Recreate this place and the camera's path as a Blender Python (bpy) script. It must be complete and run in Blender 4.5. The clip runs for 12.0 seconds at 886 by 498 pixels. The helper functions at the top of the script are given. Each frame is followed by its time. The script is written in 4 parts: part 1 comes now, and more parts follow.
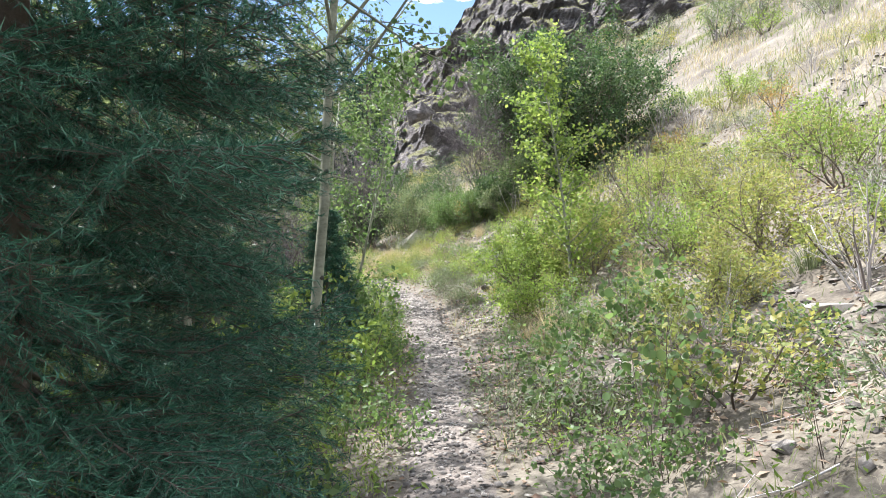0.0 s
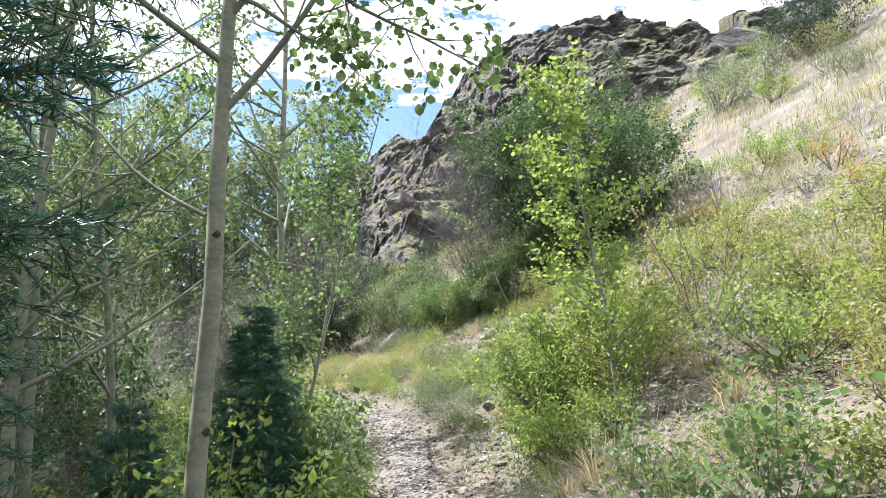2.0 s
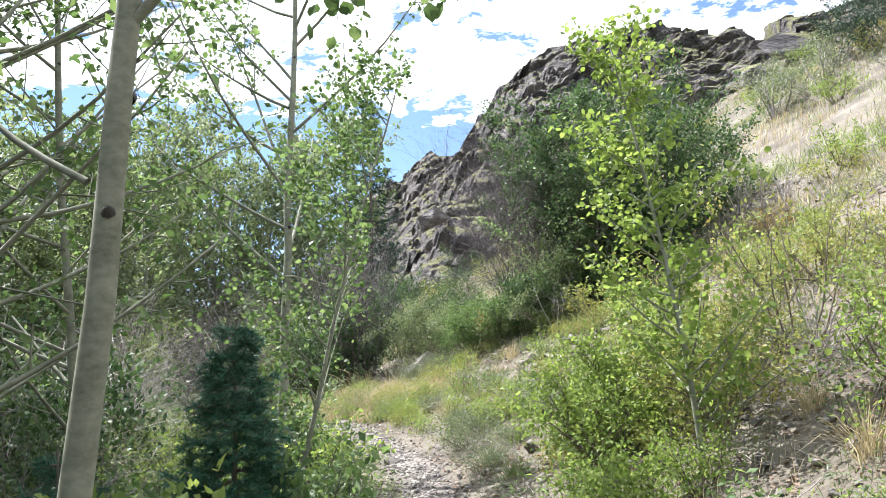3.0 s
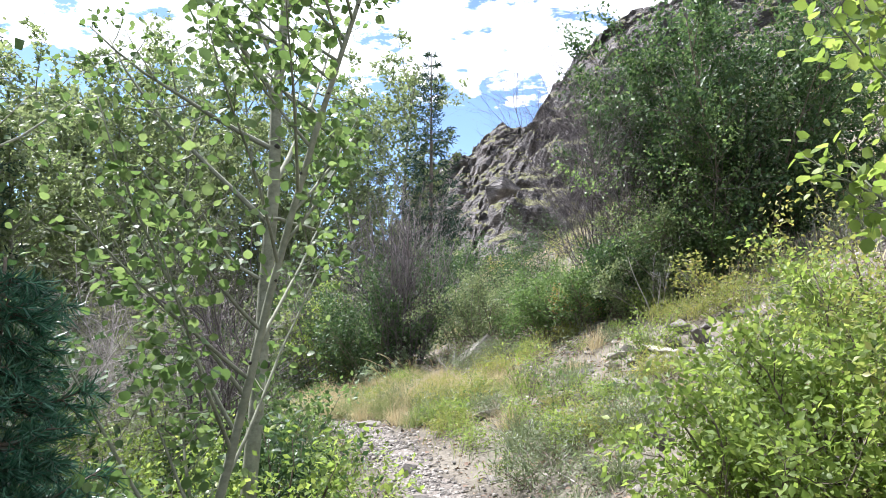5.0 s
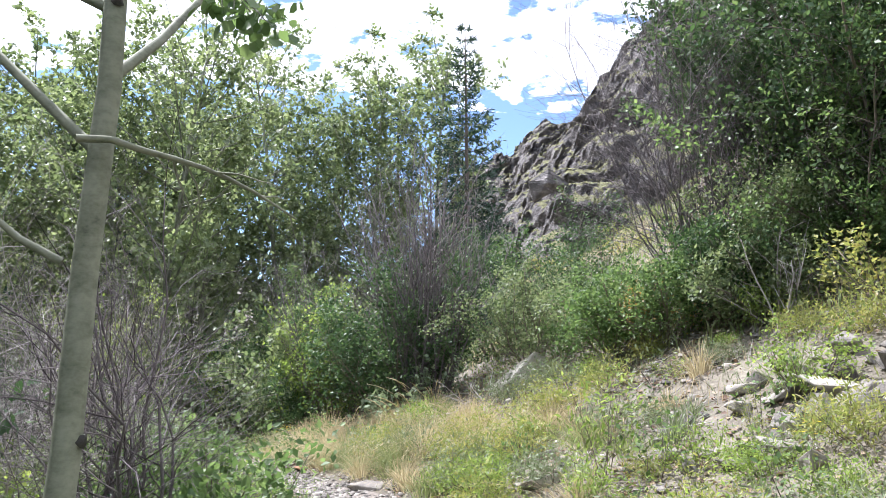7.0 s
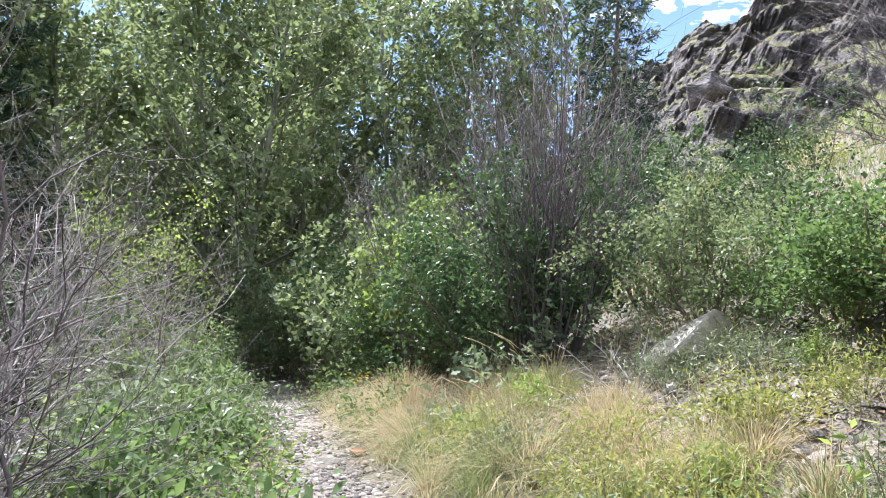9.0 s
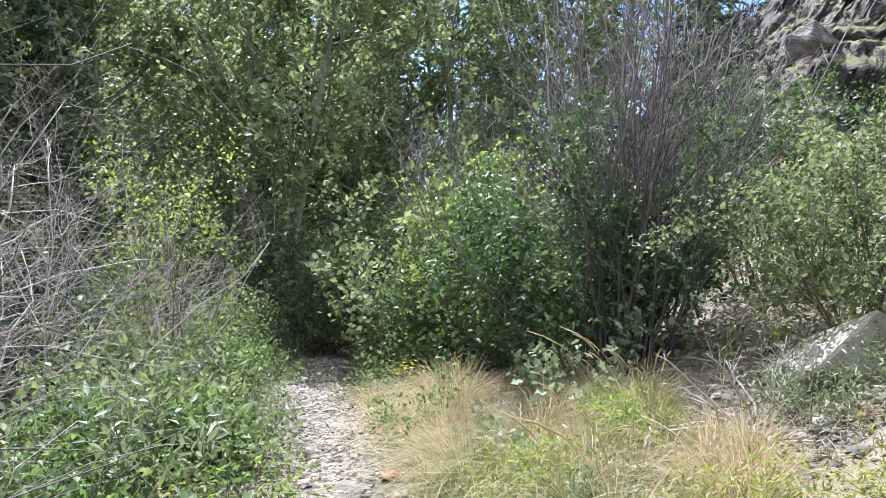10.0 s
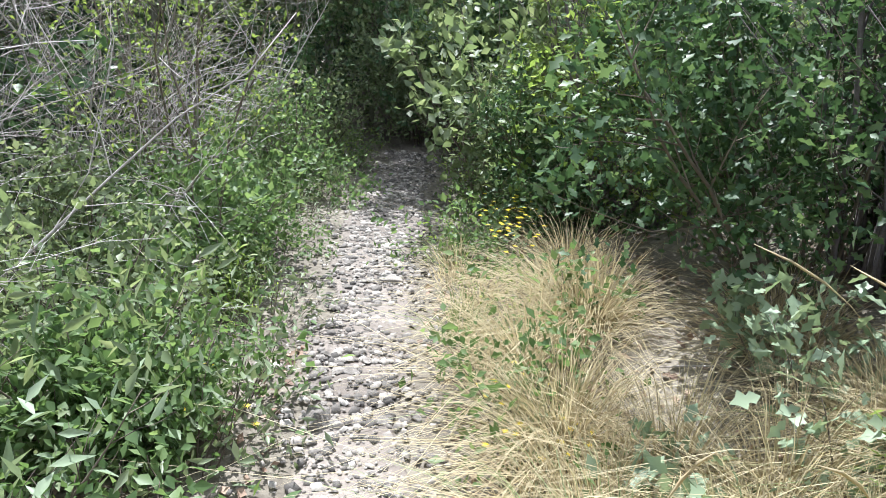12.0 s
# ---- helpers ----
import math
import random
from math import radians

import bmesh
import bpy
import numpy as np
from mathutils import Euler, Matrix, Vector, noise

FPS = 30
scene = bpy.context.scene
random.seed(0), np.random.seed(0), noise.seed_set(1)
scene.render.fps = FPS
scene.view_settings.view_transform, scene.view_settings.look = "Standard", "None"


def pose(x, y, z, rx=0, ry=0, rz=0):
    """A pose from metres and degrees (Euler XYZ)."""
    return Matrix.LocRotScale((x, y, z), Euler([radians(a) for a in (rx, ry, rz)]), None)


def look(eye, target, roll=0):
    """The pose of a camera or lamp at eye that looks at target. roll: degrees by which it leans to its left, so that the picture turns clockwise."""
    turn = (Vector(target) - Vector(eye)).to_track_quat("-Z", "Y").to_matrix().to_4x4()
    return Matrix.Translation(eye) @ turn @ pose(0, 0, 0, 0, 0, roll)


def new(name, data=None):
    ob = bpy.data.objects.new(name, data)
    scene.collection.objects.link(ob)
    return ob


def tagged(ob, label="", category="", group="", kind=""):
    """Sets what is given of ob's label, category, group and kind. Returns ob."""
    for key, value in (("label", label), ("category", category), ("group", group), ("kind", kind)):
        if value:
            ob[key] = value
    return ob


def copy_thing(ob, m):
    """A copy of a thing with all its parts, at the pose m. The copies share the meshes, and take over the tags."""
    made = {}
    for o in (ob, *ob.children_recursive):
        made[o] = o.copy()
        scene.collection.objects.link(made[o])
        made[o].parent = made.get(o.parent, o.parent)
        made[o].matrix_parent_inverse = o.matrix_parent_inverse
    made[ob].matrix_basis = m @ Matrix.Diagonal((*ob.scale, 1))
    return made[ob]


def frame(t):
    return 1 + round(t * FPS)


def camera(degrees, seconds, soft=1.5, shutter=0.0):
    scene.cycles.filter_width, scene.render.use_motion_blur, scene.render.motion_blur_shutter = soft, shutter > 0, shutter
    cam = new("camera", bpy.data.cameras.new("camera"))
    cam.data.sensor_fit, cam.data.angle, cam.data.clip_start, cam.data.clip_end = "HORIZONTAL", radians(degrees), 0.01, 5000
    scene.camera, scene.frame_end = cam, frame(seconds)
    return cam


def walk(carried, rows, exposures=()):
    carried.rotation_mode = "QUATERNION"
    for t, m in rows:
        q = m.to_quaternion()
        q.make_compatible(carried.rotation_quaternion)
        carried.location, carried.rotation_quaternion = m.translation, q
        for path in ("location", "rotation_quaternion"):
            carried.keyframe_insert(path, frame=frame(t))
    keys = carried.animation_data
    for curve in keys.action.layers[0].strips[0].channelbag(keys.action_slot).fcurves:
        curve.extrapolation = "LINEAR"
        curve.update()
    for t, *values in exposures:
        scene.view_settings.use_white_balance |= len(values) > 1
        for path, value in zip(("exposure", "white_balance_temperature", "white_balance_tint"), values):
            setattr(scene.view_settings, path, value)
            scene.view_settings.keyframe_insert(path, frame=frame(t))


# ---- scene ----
cam = camera(59.3, 12.0, 0.8)
METRES, EYE, TILT, LEAN, TURN = 16.0, 1.5, 0.0, 0.0, 0.0
ROWS = [
    (0.0, 0.0, 0.0, 0.0, -0.0, 0.0, -0.0),
    (0.5, -0.0009, 0.0446, 0.0025, -1.0, 3.49, 0.57),
    (1.0, -0.0023, 0.0895, 0.0036, -1.18, 5.84, 1.62),
    (1.5, -0.004, 0.1334, 0.0046, -0.98, 6.8, 1.9),
    (2.0, -0.0004, 0.1759, 0.0068, -1.02, 7.0, 1.74),
    (2.5, 0.0022, 0.2177, 0.0098, 0.05, 8.61, 1.87),
    (4.5, 0.0027, 0.3879, 0.0125, 5.57, 7.55, -0.32),
    (5.0, 0.0018, 0.4314, 0.0165, 6.44, 7.21, -0.41),
    (5.5, -0.0032, 0.4757, 0.0187, 6.64, 8.56, 0.26),
    (6.0, -0.004, 0.5188, 0.0202, 6.49, 8.98, 0.46),
    (6.5, -0.006, 0.5606, 0.0228, 7.11, 8.45, -0.53),
    (7.0, -0.0094, 0.602, 0.0257, 9.74, 7.77, -0.01),
    (9.0, -0.0365, 0.7644, 0.0401, 19.41, 1.15, -3.33),
    (9.5, -0.0468, 0.8034, 0.0437, 22.67, -0.26, -4.2),
    (10.0, -0.0615, 0.8406, 0.0447, 24.39, -2.07, -4.66),
    (10.5, -0.0786, 0.8787, 0.0468, 27.51, -5.53, -4.4),
    (11.0, -0.0957, 0.9105, 0.0503, 29.54, -9.97, -5.88),
    (11.5, -0.114, 0.9402, 0.0527, 30.78, -14.48, -5.83),
    (12.0, -0.1291, 0.9737, 0.0493, 33.26, -20.98, -6.78),
]
walk(cam, [(t, pose(0, 0, EYE, TILT, LEAN, TURN) @ pose(METRES * x, METRES * y, METRES * z, 90 + pitch, roll, yaw)) for t, x, y, z, yaw, pitch, roll in ROWS],
     exposures=[(0.0, 1.45, 6050, 13), (2.5, 1.4, 6050, 13), (7.0, 1.36, 5850, 16), (10.0, 1.46, 5800, 17), (12.0, 1.42, 5750, 11)])

# ---------------------------------------------------------------- light
SUN_TURN, SUN_HEIGHT = 60.0, 56.0      # degrees left of straight ahead, above the horizon
world = bpy.data.worlds.new("sky")
scene.world = world
world.use_nodes = True
wn, wl = world.node_tree.nodes, world.node_tree.links
wn.clear()
w_out = wn.new("ShaderNodeOutputWorld")
w_bg = wn.new("ShaderNodeBackground")
w_sky = wn.new("ShaderNodeTexSky")
w_sky.sky_type, w_sky.sun_disc = "NISHITA", False
w_sky.sun_elevation, w_sky.sun_rotation = radians(SUN_HEIGHT), radians(-SUN_TURN)
w_sky.altitude, w_sky.dust_density = 2000, 0.6
w_co = wn.new("ShaderNodeTexCoord")
w_sep = wn.new("ShaderNodeSeparateXYZ")
w_add = wn.new("ShaderNodeMath")
w_add.operation = "ADD"
w_add.inputs[1].default_value = 0.12
w_dx, w_dy = wn.new("ShaderNodeMath"), wn.new("ShaderNodeMath")
w_dx.operation = w_dy.operation = "DIVIDE"
w_com = wn.new("ShaderNodeCombineXYZ")
w_noise = wn.new("ShaderNodeTexNoise")
w_noise.inputs["Scale"].default_value = 7.0
w_noise.inputs["Detail"].default_value = 7
w_noise.inputs["Roughness"].default_value = 0.64
w_ramp = wn.new("ShaderNodeValToRGB")
w_ramp.color_ramp.elements[0].position, w_ramp.color_ramp.elements[1].position = 0.415, 0.475
w_edge = wn.new("ShaderNodeMapRange")          # the cloud deck ends in a clear band above the horizon
w_edge.inputs[1].default_value, w_edge.inputs[2].default_value = 0.29, 0.335
w_edge.inputs[3].default_value, w_edge.inputs[4].default_value = -0.25, 0.02
w_cover = wn.new("ShaderNodeMath")
w_cover.operation = "ADD"
w_mix = wn.new("ShaderNodeMix")
w_mix.data_type = "RGBA"
w_mix.inputs[7].default_value = (8.0, 8.2, 8.5, 1)
wl.new(w_co.outputs["Generated"], w_sep.inputs[0])
wl.new(w_sep.outputs["Z"], w_add.inputs[0])
wl.new(w_sep.outputs["X"], w_dx.inputs[0])
wl.new(w_sep.outputs["Y"], w_dy.inputs[0])
wl.new(w_add.outputs[0], w_dx.inputs[1])
wl.new(w_add.outputs[0], w_dy.inputs[1])
wl.new(w_dx.outputs[0], w_com.inputs[0])
wl.new(w_dy.outputs[0], w_com.inputs[1])
wl.new(w_com.outputs[0], w_noise.inputs["Vector"])
wl.new(w_sep.outputs["Z"], w_edge.inputs[0])
wl.new(w_noise.outputs["Fac"], w_cover.inputs[0])
wl.new(w_edge.outputs[0], w_cover.inputs[1])
wl.new(w_cover.outputs[0], w_ramp.inputs[0])
wl.new(w_ramp.outputs[0], w_mix.inputs[0])
wl.new(w_sky.outputs[0], w_mix.inputs[6])
wl.new(w_mix.outputs[2], w_bg.inputs[0])
wl.new(w_bg.outputs[0], w_out.inputs[0])
w_bg.inputs[1].default_value = 0.10

sun_data = bpy.data.lights.new("sun", "SUN")
sun_data.energy, sun_data.angle, sun_data.color = 4.8, radians(0.53), (1.0, 0.955, 0.88)
sun = new("sun", sun_data)
sun_way = Vector((-math.sin(radians(SUN_TURN)) * math.cos(radians(SUN_HEIGHT)),
                  math.cos(radians(SUN_TURN)) * math.cos(radians(SUN_HEIGHT)), math.sin(radians(SUN_HEIGHT))))
sun.matrix_world = look(sun_way * 60, (0, 0, 0))


# ---------------------------------------------------------------- materials
def material(name):
    m = bpy.data.materials.new(name)
    m.use_nodes = True
    n = m.node_tree.nodes
    return m, n, m.node_tree.links, n["Principled BSDF"]


def ramp_node(n, stops):
    r = n.new("ShaderNodeValToRGB")
    e = r.color_ramp.elements
    while len(e) < len(stops):
        e.new(0.5)
    for i, (p, c) in enumerate(stops):
        e[i].position, e[i].color = p, (*c, 1)
    return r


def noise_node(n, links, scale, detail=4, rough=0.55, co="Object", stretch=None):
    c = n.new("ShaderNodeTexCoord")
    t = n.new("ShaderNodeTexNoise")
    t.inputs["Scale"].default_value, t.inputs["Detail"].default_value, t.inputs["Roughness"].default_value = scale, detail, rough
    if stretch:
        mp = n.new("ShaderNodeMapping")
        mp.inputs["Scale"].default_value = stretch
        links.new(c.outputs[co], mp.inputs[0])
        links.new(mp.outputs[0], t.inputs["Vector"])
    else:
        links.new(c.outputs[co], t.inputs["Vector"])
    return t


def leaf_material(name, stops, through_light=0.45, rough=0.45, patch=0.5, gain=(1.2, 1.2, 0.85)):
    """Leaves or blades: colour varies from piece to piece and in larger patches; light shines through."""
    m, n, links, b = material(name)
    geo = n.new("ShaderNodeNewGeometry")
    r = ramp_node(n, stops)
    t = noise_node(n, links, 1.1, 2, 0.5)
    mix = n.new("ShaderNodeMath")
    mix.operation = "MULTIPLY_ADD"
    mix.inputs[1].default_value = 1 - patch
    sc = n.new("ShaderNodeMath")
    sc.operation = "MULTIPLY"
    sc.inputs[1].default_value = patch
    links.new(t.outputs["Fac"], sc.inputs[0])
    links.new(geo.outputs["Random Per Island"], mix.inputs[0])
    links.new(sc.outputs[0], mix.inputs[2])
    links.new(mix.outputs[0], r.inputs[0])
    links.new(r.outputs[0], b.inputs["Base Color"])
    b.inputs["Roughness"].default_value = rough
    b.inputs["Specular IOR Level"].default_value = 0.3
    tr = n.new("ShaderNodeBsdfTranslucent")
    tint = n.new("ShaderNodeMix")
    tint.data_type, tint.blend_type = "RGBA", "MULTIPLY"
    tint.inputs[0].default_value = 1.0
    tint.inputs[7].default_value = (*gain, 1)
    links.new(r.outputs[0], tint.inputs[6])
    links.new(tint.outputs[2], tr.inputs[0])
    ms = n.new("ShaderNodeMixShader")
    ms.inputs[0].default_value = through_light
    links.new(b.outputs[0], ms.inputs[1])
    links.new(tr.outputs[0], ms.inputs[2])
    links.new(ms.outputs[0], n["Material Output"].inputs[0])
    return m


def surface_material(name, stops, scale, rough=0.85, bump=0.4, fine=None, stretch=None, island=0.0, detail=6, depth=0.02):
    """A rough surface: two scales of noise in colour and relief, a little change from piece to piece."""
    m, n, links, b = material(name)
    big = noise_node(n, links, scale, detail, 0.6, stretch=stretch)
    small = noise_node(n, links, fine or scale * 9, 5, 0.65, stretch=stretch)
    add = n.new("ShaderNodeMath")
    add.operation = "MULTIPLY_ADD"
    add.inputs[1].default_value = 0.45
    half = n.new("ShaderNodeMath")
    half.operation = "MULTIPLY"
    half.inputs[1].default_value = 0.55
    links.new(small.outputs["Fac"], add.inputs[0])
    links.new(big.outputs["Fac"], half.inputs[0])
    links.new(half.outputs[0], add.inputs[2])
    value = add
    if island:
        geo = n.new("ShaderNodeNewGeometry")
        isl = n.new("ShaderNodeMath")
        isl.operation = "MULTIPLY_ADD"
        isl.inputs[1].default_value = island
        off = n.new("ShaderNodeMath")
        off.operation = "SUBTRACT"
        off.inputs[1].default_value = 0.5
        links.new(geo.outputs["Random Per Island"], off.inputs[0])
        links.new(off.outputs[0], isl.inputs[0])
        links.new(add.outputs[0], isl.inputs[2])
        value = isl
    r = ramp_node(n, stops)
    links.new(value.outputs[0], r.inputs[0])
    links.new(r.outputs[0], b.inputs["Base Color"])
    b.inputs["Roughness"].default_value = rough
    bp = n.new("ShaderNodeBump")
    bp.inputs["Strength"].default_value, bp.inputs["Distance"].default_value = bump, depth
    links.new(add.outputs[0], bp.inputs["Height"])
    links.new(bp.outputs[0], b.inputs["Normal"])
    return m


M_SOIL = surface_material("soil_and_litter", [(0.32, (0.04, 0.031, 0.025)), (0.45, (0.10, 0.084, 0.064)), (0.55, (0.16, 0.14, 0.108)), (0.70, (0.28, 0.25, 0.20))], 1.3, fine=26, bump=0.9)
M_PATH = surface_material("trodden_gravel", [(0.3, (0.085, 0.07, 0.058)), (0.5, (0.165, 0.14, 0.12)), (0.7, (0.27, 0.235, 0.205))], 2.2, fine=40, bump=0.9)
M_STONE = surface_material("grey_slate_stone", [(0.22, (0.06, 0.054, 0.049)), (0.5, (0.175, 0.158, 0.142)), (0.78, (0.37, 0.34, 0.305))], 5, fine=45, bump=0.5, island=0.55)
M_PALE = surface_material("pale_stone", [(0.3, (0.26, 0.235, 0.20)), (0.5, (0.39, 0.36, 0.315)), (0.75, (0.50, 0.47, 0.42))], 6, fine=50, bump=0.5)
M_RUST = surface_material("rusty_stone", [(0.3, (0.22, 0.10, 0.06)), (0.6, (0.42, 0.21, 0.13)), (0.8, (0.48, 0.30, 0.2))], 8, fine=60, bump=0.5)
M_CRAG = surface_material("crag_rock", [(0.3, (0.025, 0.023, 0.025)), (0.43, (0.085, 0.078, 0.078)), (0.54, (0.17, 0.155, 0.15)), (0.68, (0.36, 0.335, 0.315))], 0.6, fine=4.5, bump=1.0, depth=0.7, stretch=(1, 1, 2.2))
cn, cl = M_CRAG.node_tree.nodes, M_CRAG.node_tree.links
c_ramp = [k for k in cn if k.type == "VALTORGB"][0]
c_geo, c_sep = cn.new("ShaderNodeNewGeometry"), cn.new("ShaderNodeSeparateXYZ")
c_patch = noise_node(cn, cl, 0.22, 5, 0.65)
c_sum, c_cut, c_mix = cn.new("ShaderNodeMath"), cn.new("ShaderNodeMapRange"), cn.new("ShaderNodeMix")
c_sum.operation, c_mix.data_type = "ADD", "RGBA"
c_cut.inputs[1].default_value, c_cut.inputs[2].default_value = 1.02, 1.16
c_mix.inputs[7].default_value = (0.17, 0.17, 0.07, 1)
cl.new(c_geo.outputs["Normal"], c_sep.inputs[0])
cl.new(c_sep.outputs["Z"], c_sum.inputs[0])
cl.new(c_patch.outputs["Fac"], c_sum.inputs[1])
cl.new(c_sum.outputs[0], c_cut.inputs[0])
cl.new(c_cut.outputs[0], c_mix.inputs[0])
cl.new(c_ramp.outputs[0], c_mix.inputs[6])
cl.new(c_mix.outputs[2], cn["Principled BSDF"].inputs["Base Color"])
M_BARK = surface_material("aspen_bark", [(0.3, (0.04, 0.04, 0.03)), (0.40, (0.145, 0.155, 0.11)), (0.55, (0.23, 0.24, 0.18)), (0.8, (0.34, 0.345, 0.28))], 5, fine=26, bump=0.3, depth=0.006, stretch=(1, 1, 1.6))
M_KNOT = surface_material("bark_scar", [(0.3, (0.02, 0.018, 0.015)), (0.7, (0.06, 0.055, 0.045))], 30, bump=0.6, depth=0.006)
M_FIRBARK = surface_material("fir_bark", [(0.3, (0.06, 0.05, 0.04)), (0.7, (0.17, 0.14, 0.11))], 9, bump=0.7, depth=0.01)
M_TWIG = surface_material("brown_twig", [(0.3, (0.09, 0.07, 0.055)), (0.7, (0.20, 0.165, 0.13))], 8, bump=0.2, island=0.5, depth=0.004)
M_GREYTWIG = surface_material("dead_grey_twig", [(0.2, (0.16, 0.135, 0.125)), (0.5, (0.33, 0.30, 0.285)), (0.85, (0.52, 0.49, 0.47))], 8, bump=0.2, island=0.8, depth=0.004)
M_WILLOW = surface_material("purple_grey_twig", [(0.2, (0.05, 0.04, 0.043)), (0.5, (0.115, 0.097, 0.10)), (0.85, (0.25, 0.22, 0.225))], 8, bump=0.2, island=0.8, depth=0.004)
M_ASPEN = leaf_material("aspen_leaf", [(0.1, (0.06, 0.11, 0.042)), (0.5, (0.125, 0.20, 0.078)), (0.9, (0.26, 0.34, 0.16))], 0.5)
M_YOUNG = leaf_material("bright_leaf", [(0.1, (0.11, 0.175, 0.045)), (0.5, (0.215, 0.30, 0.08)), (0.9, (0.40, 0.46, 0.16))], 0.55)
M_YELLOW = leaf_material("yellowing_leaf", [(0.1, (0.14, 0.20, 0.06)), (0.42, (0.24, 0.28, 0.09)), (0.66, (0.39, 0.36, 0.13)), (0.88, (0.44, 0.25, 0.12))], 0.45, patch=0.7)
M_DARK = leaf_material("dark_green_leaf", [(0.1, (0.03, 0.062, 0.03)), (0.5, (0.065, 0.12, 0.052)), (0.9, (0.18, 0.25, 0.115))], 0.4)
M_POPLAR = leaf_material("pale_poplar_leaf", [(0.1, (0.10, 0.145, 0.075)), (0.5, (0.185, 0.235, 0.13)), (0.9, (0.34, 0.385, 0.235))], 0.5)
M_SAGE = leaf_material("grey_green_leaf", [(0.1, (0.12, 0.16, 0.085)), (0.5, (0.18, 0.22, 0.13)), (0.9, (0.27, 0.30, 0.20))], 0.3)
M_SILVER = leaf_material("silvery_leaf", [(0.1, (0.17, 0.235, 0.145)), (0.9, (0.30, 0.365, 0.245))], 0.3)
M_RED = leaf_material("reddish_leaf", [(0.1, (0.20, 0.16, 0.06)), (0.5, (0.38, 0.24, 0.09)), (0.9, (0.46, 0.36, 0.13))], 0.4)
M_NEEDLE = leaf_material("fir_needle", [(0.1, (0.016, 0.058, 0.038)), (0.5, (0.038, 0.12, 0.076)), (0.9, (0.11, 0.25, 0.165))], 0.12, 0.35, 0.3)
M_SPRUCE = leaf_material("spruce_needle", [(0.1, (0.02, 0.045, 0.03)), (0.9, (0.06, 0.115, 0.075))], 0.15, 0.5)
M_GRASS = leaf_material("green_grass", [(0.1, (0.13, 0.185, 0.075)), (0.5, (0.22, 0.265, 0.125)), (0.9, (0.38, 0.37, 0.21))], 0.4)
M_STRAW = leaf_material("dry_grass", [(0.1, (0.31, 0.255, 0.15)), (0.5, (0.48, 0.41, 0.26)), (0.9, (0.66, 0.60, 0.43))], 0.45, gain=(1.05, 1.02, 0.92))
M_LITTER = leaf_material("fallen_leaf", [(0.1, (0.06, 0.042, 0.035)), (0.4, (0.20, 0.13, 0.095)), (0.75, (0.36, 0.27, 0.20)), (0.95, (0.52, 0.44, 0.34))], 0.15, 0.7)
M_PETAL = leaf_material("yellow_petal", [(0.1, (0.65, 0.48, 0.02)), (0.9, (0.75, 0.62, 0.05))], 0.4)
M_PURPLE = leaf_material("purple_petal", [(0.1, (0.22, 0.10, 0.38)), (0.9, (0.32, 0.16, 0.5))], 0.4)


# ---------------------------------------------------------------- mesh helpers
def mesh_from(name, verts, tris, mat, smooth=False):
    """A mesh of triangles from arrays."""
    verts, tris = np.asarray(verts, np.float32).reshape(-1, 3), np.asarray(tris, np.int32).reshape(-1, 3)
    me = bpy.data.meshes.new(name)
    me.vertices.add(len(verts))
    me.vertices.foreach_set("co", verts.ravel())
    me.loops.add(tris.size)
    me.loops.foreach_set("vertex_index", tris.ravel())
    me.polygons.add(len(tris))
    me.polygons.foreach_set("loop_start", np.arange(0, tris.size, 3, dtype=np.int32))
    if smooth:
        me.polygons.foreach_set("use_smooth", np.ones(len(tris), bool))
    me.update(calc_edges=True)
    me.materials.append(mat)
    return me


def part(name, verts, tris, mat, parent=None, label="", smooth=False):
    ob = new(name, mesh_from(name, verts, tris, mat, smooth))
    if parent is not None:
        ob.parent = parent
    if label:
        ob["label"] = label
    return ob


def join(pieces):
    """Several (verts, tris) in one."""
    vs, ts, k = [], [], 0
    for v, t in pieces:
        vs.append(v)
        ts.append(t + k)
        k += len(v)
    if not vs:
        return np.zeros((0, 3)), np.zeros((0, 3), int)
    return np.concatenate(vs), np.concatenate(ts)


def unit(v):
    return v / np.maximum(np.linalg.norm(v, axis=-1, keepdims=True), 1e-9)


def tube(pts, radii, sides=5, cap=True):
    """A tapered round rod along a line of points."""
    pts, radii = np.asarray(pts, float), np.asarray(radii, float)
    d = unit(np.gradient(pts, axis=0))
    ref = np.where(np.abs(d[:, 2:3]) > 0.9, np.array([[1.0, 0, 0]]), np.array([[0, 0, 1.0]]))
    a = unit(np.cross(d, ref))
    b = np.cross(d, a)
    ang = np.arange(sides) * 2 * np.pi / sides
    ring = pts[:, None] + radii[:, None, None] * (a[:, None] * np.cos(ang)[None, :, None] + b[:, None] * np.sin(ang)[None, :, None])
    n = len(pts)
    i = np.arange(n - 1)[:, None] * sides
    j, j2 = np.arange(sides)[None], (np.arange(sides)[None] + 1) % sides
    t = np.concatenate([np.stack([i + j, i + j2, i + sides + j2], -1).reshape(-1, 3), np.stack([i + j, i + sides + j2, i + sides + j], -1).reshape(-1, 3)])
    v = ring.reshape(-1, 3)
    if cap:
        v = np.concatenate([v, pts[-1:]])
        e = (n - 1) * sides
        t = np.concatenate([t, np.stack([e + np.arange(sides), e + (np.arange(sides) + 1) % sides, np.full(sides, n * sides)], -1)])
    return v, t


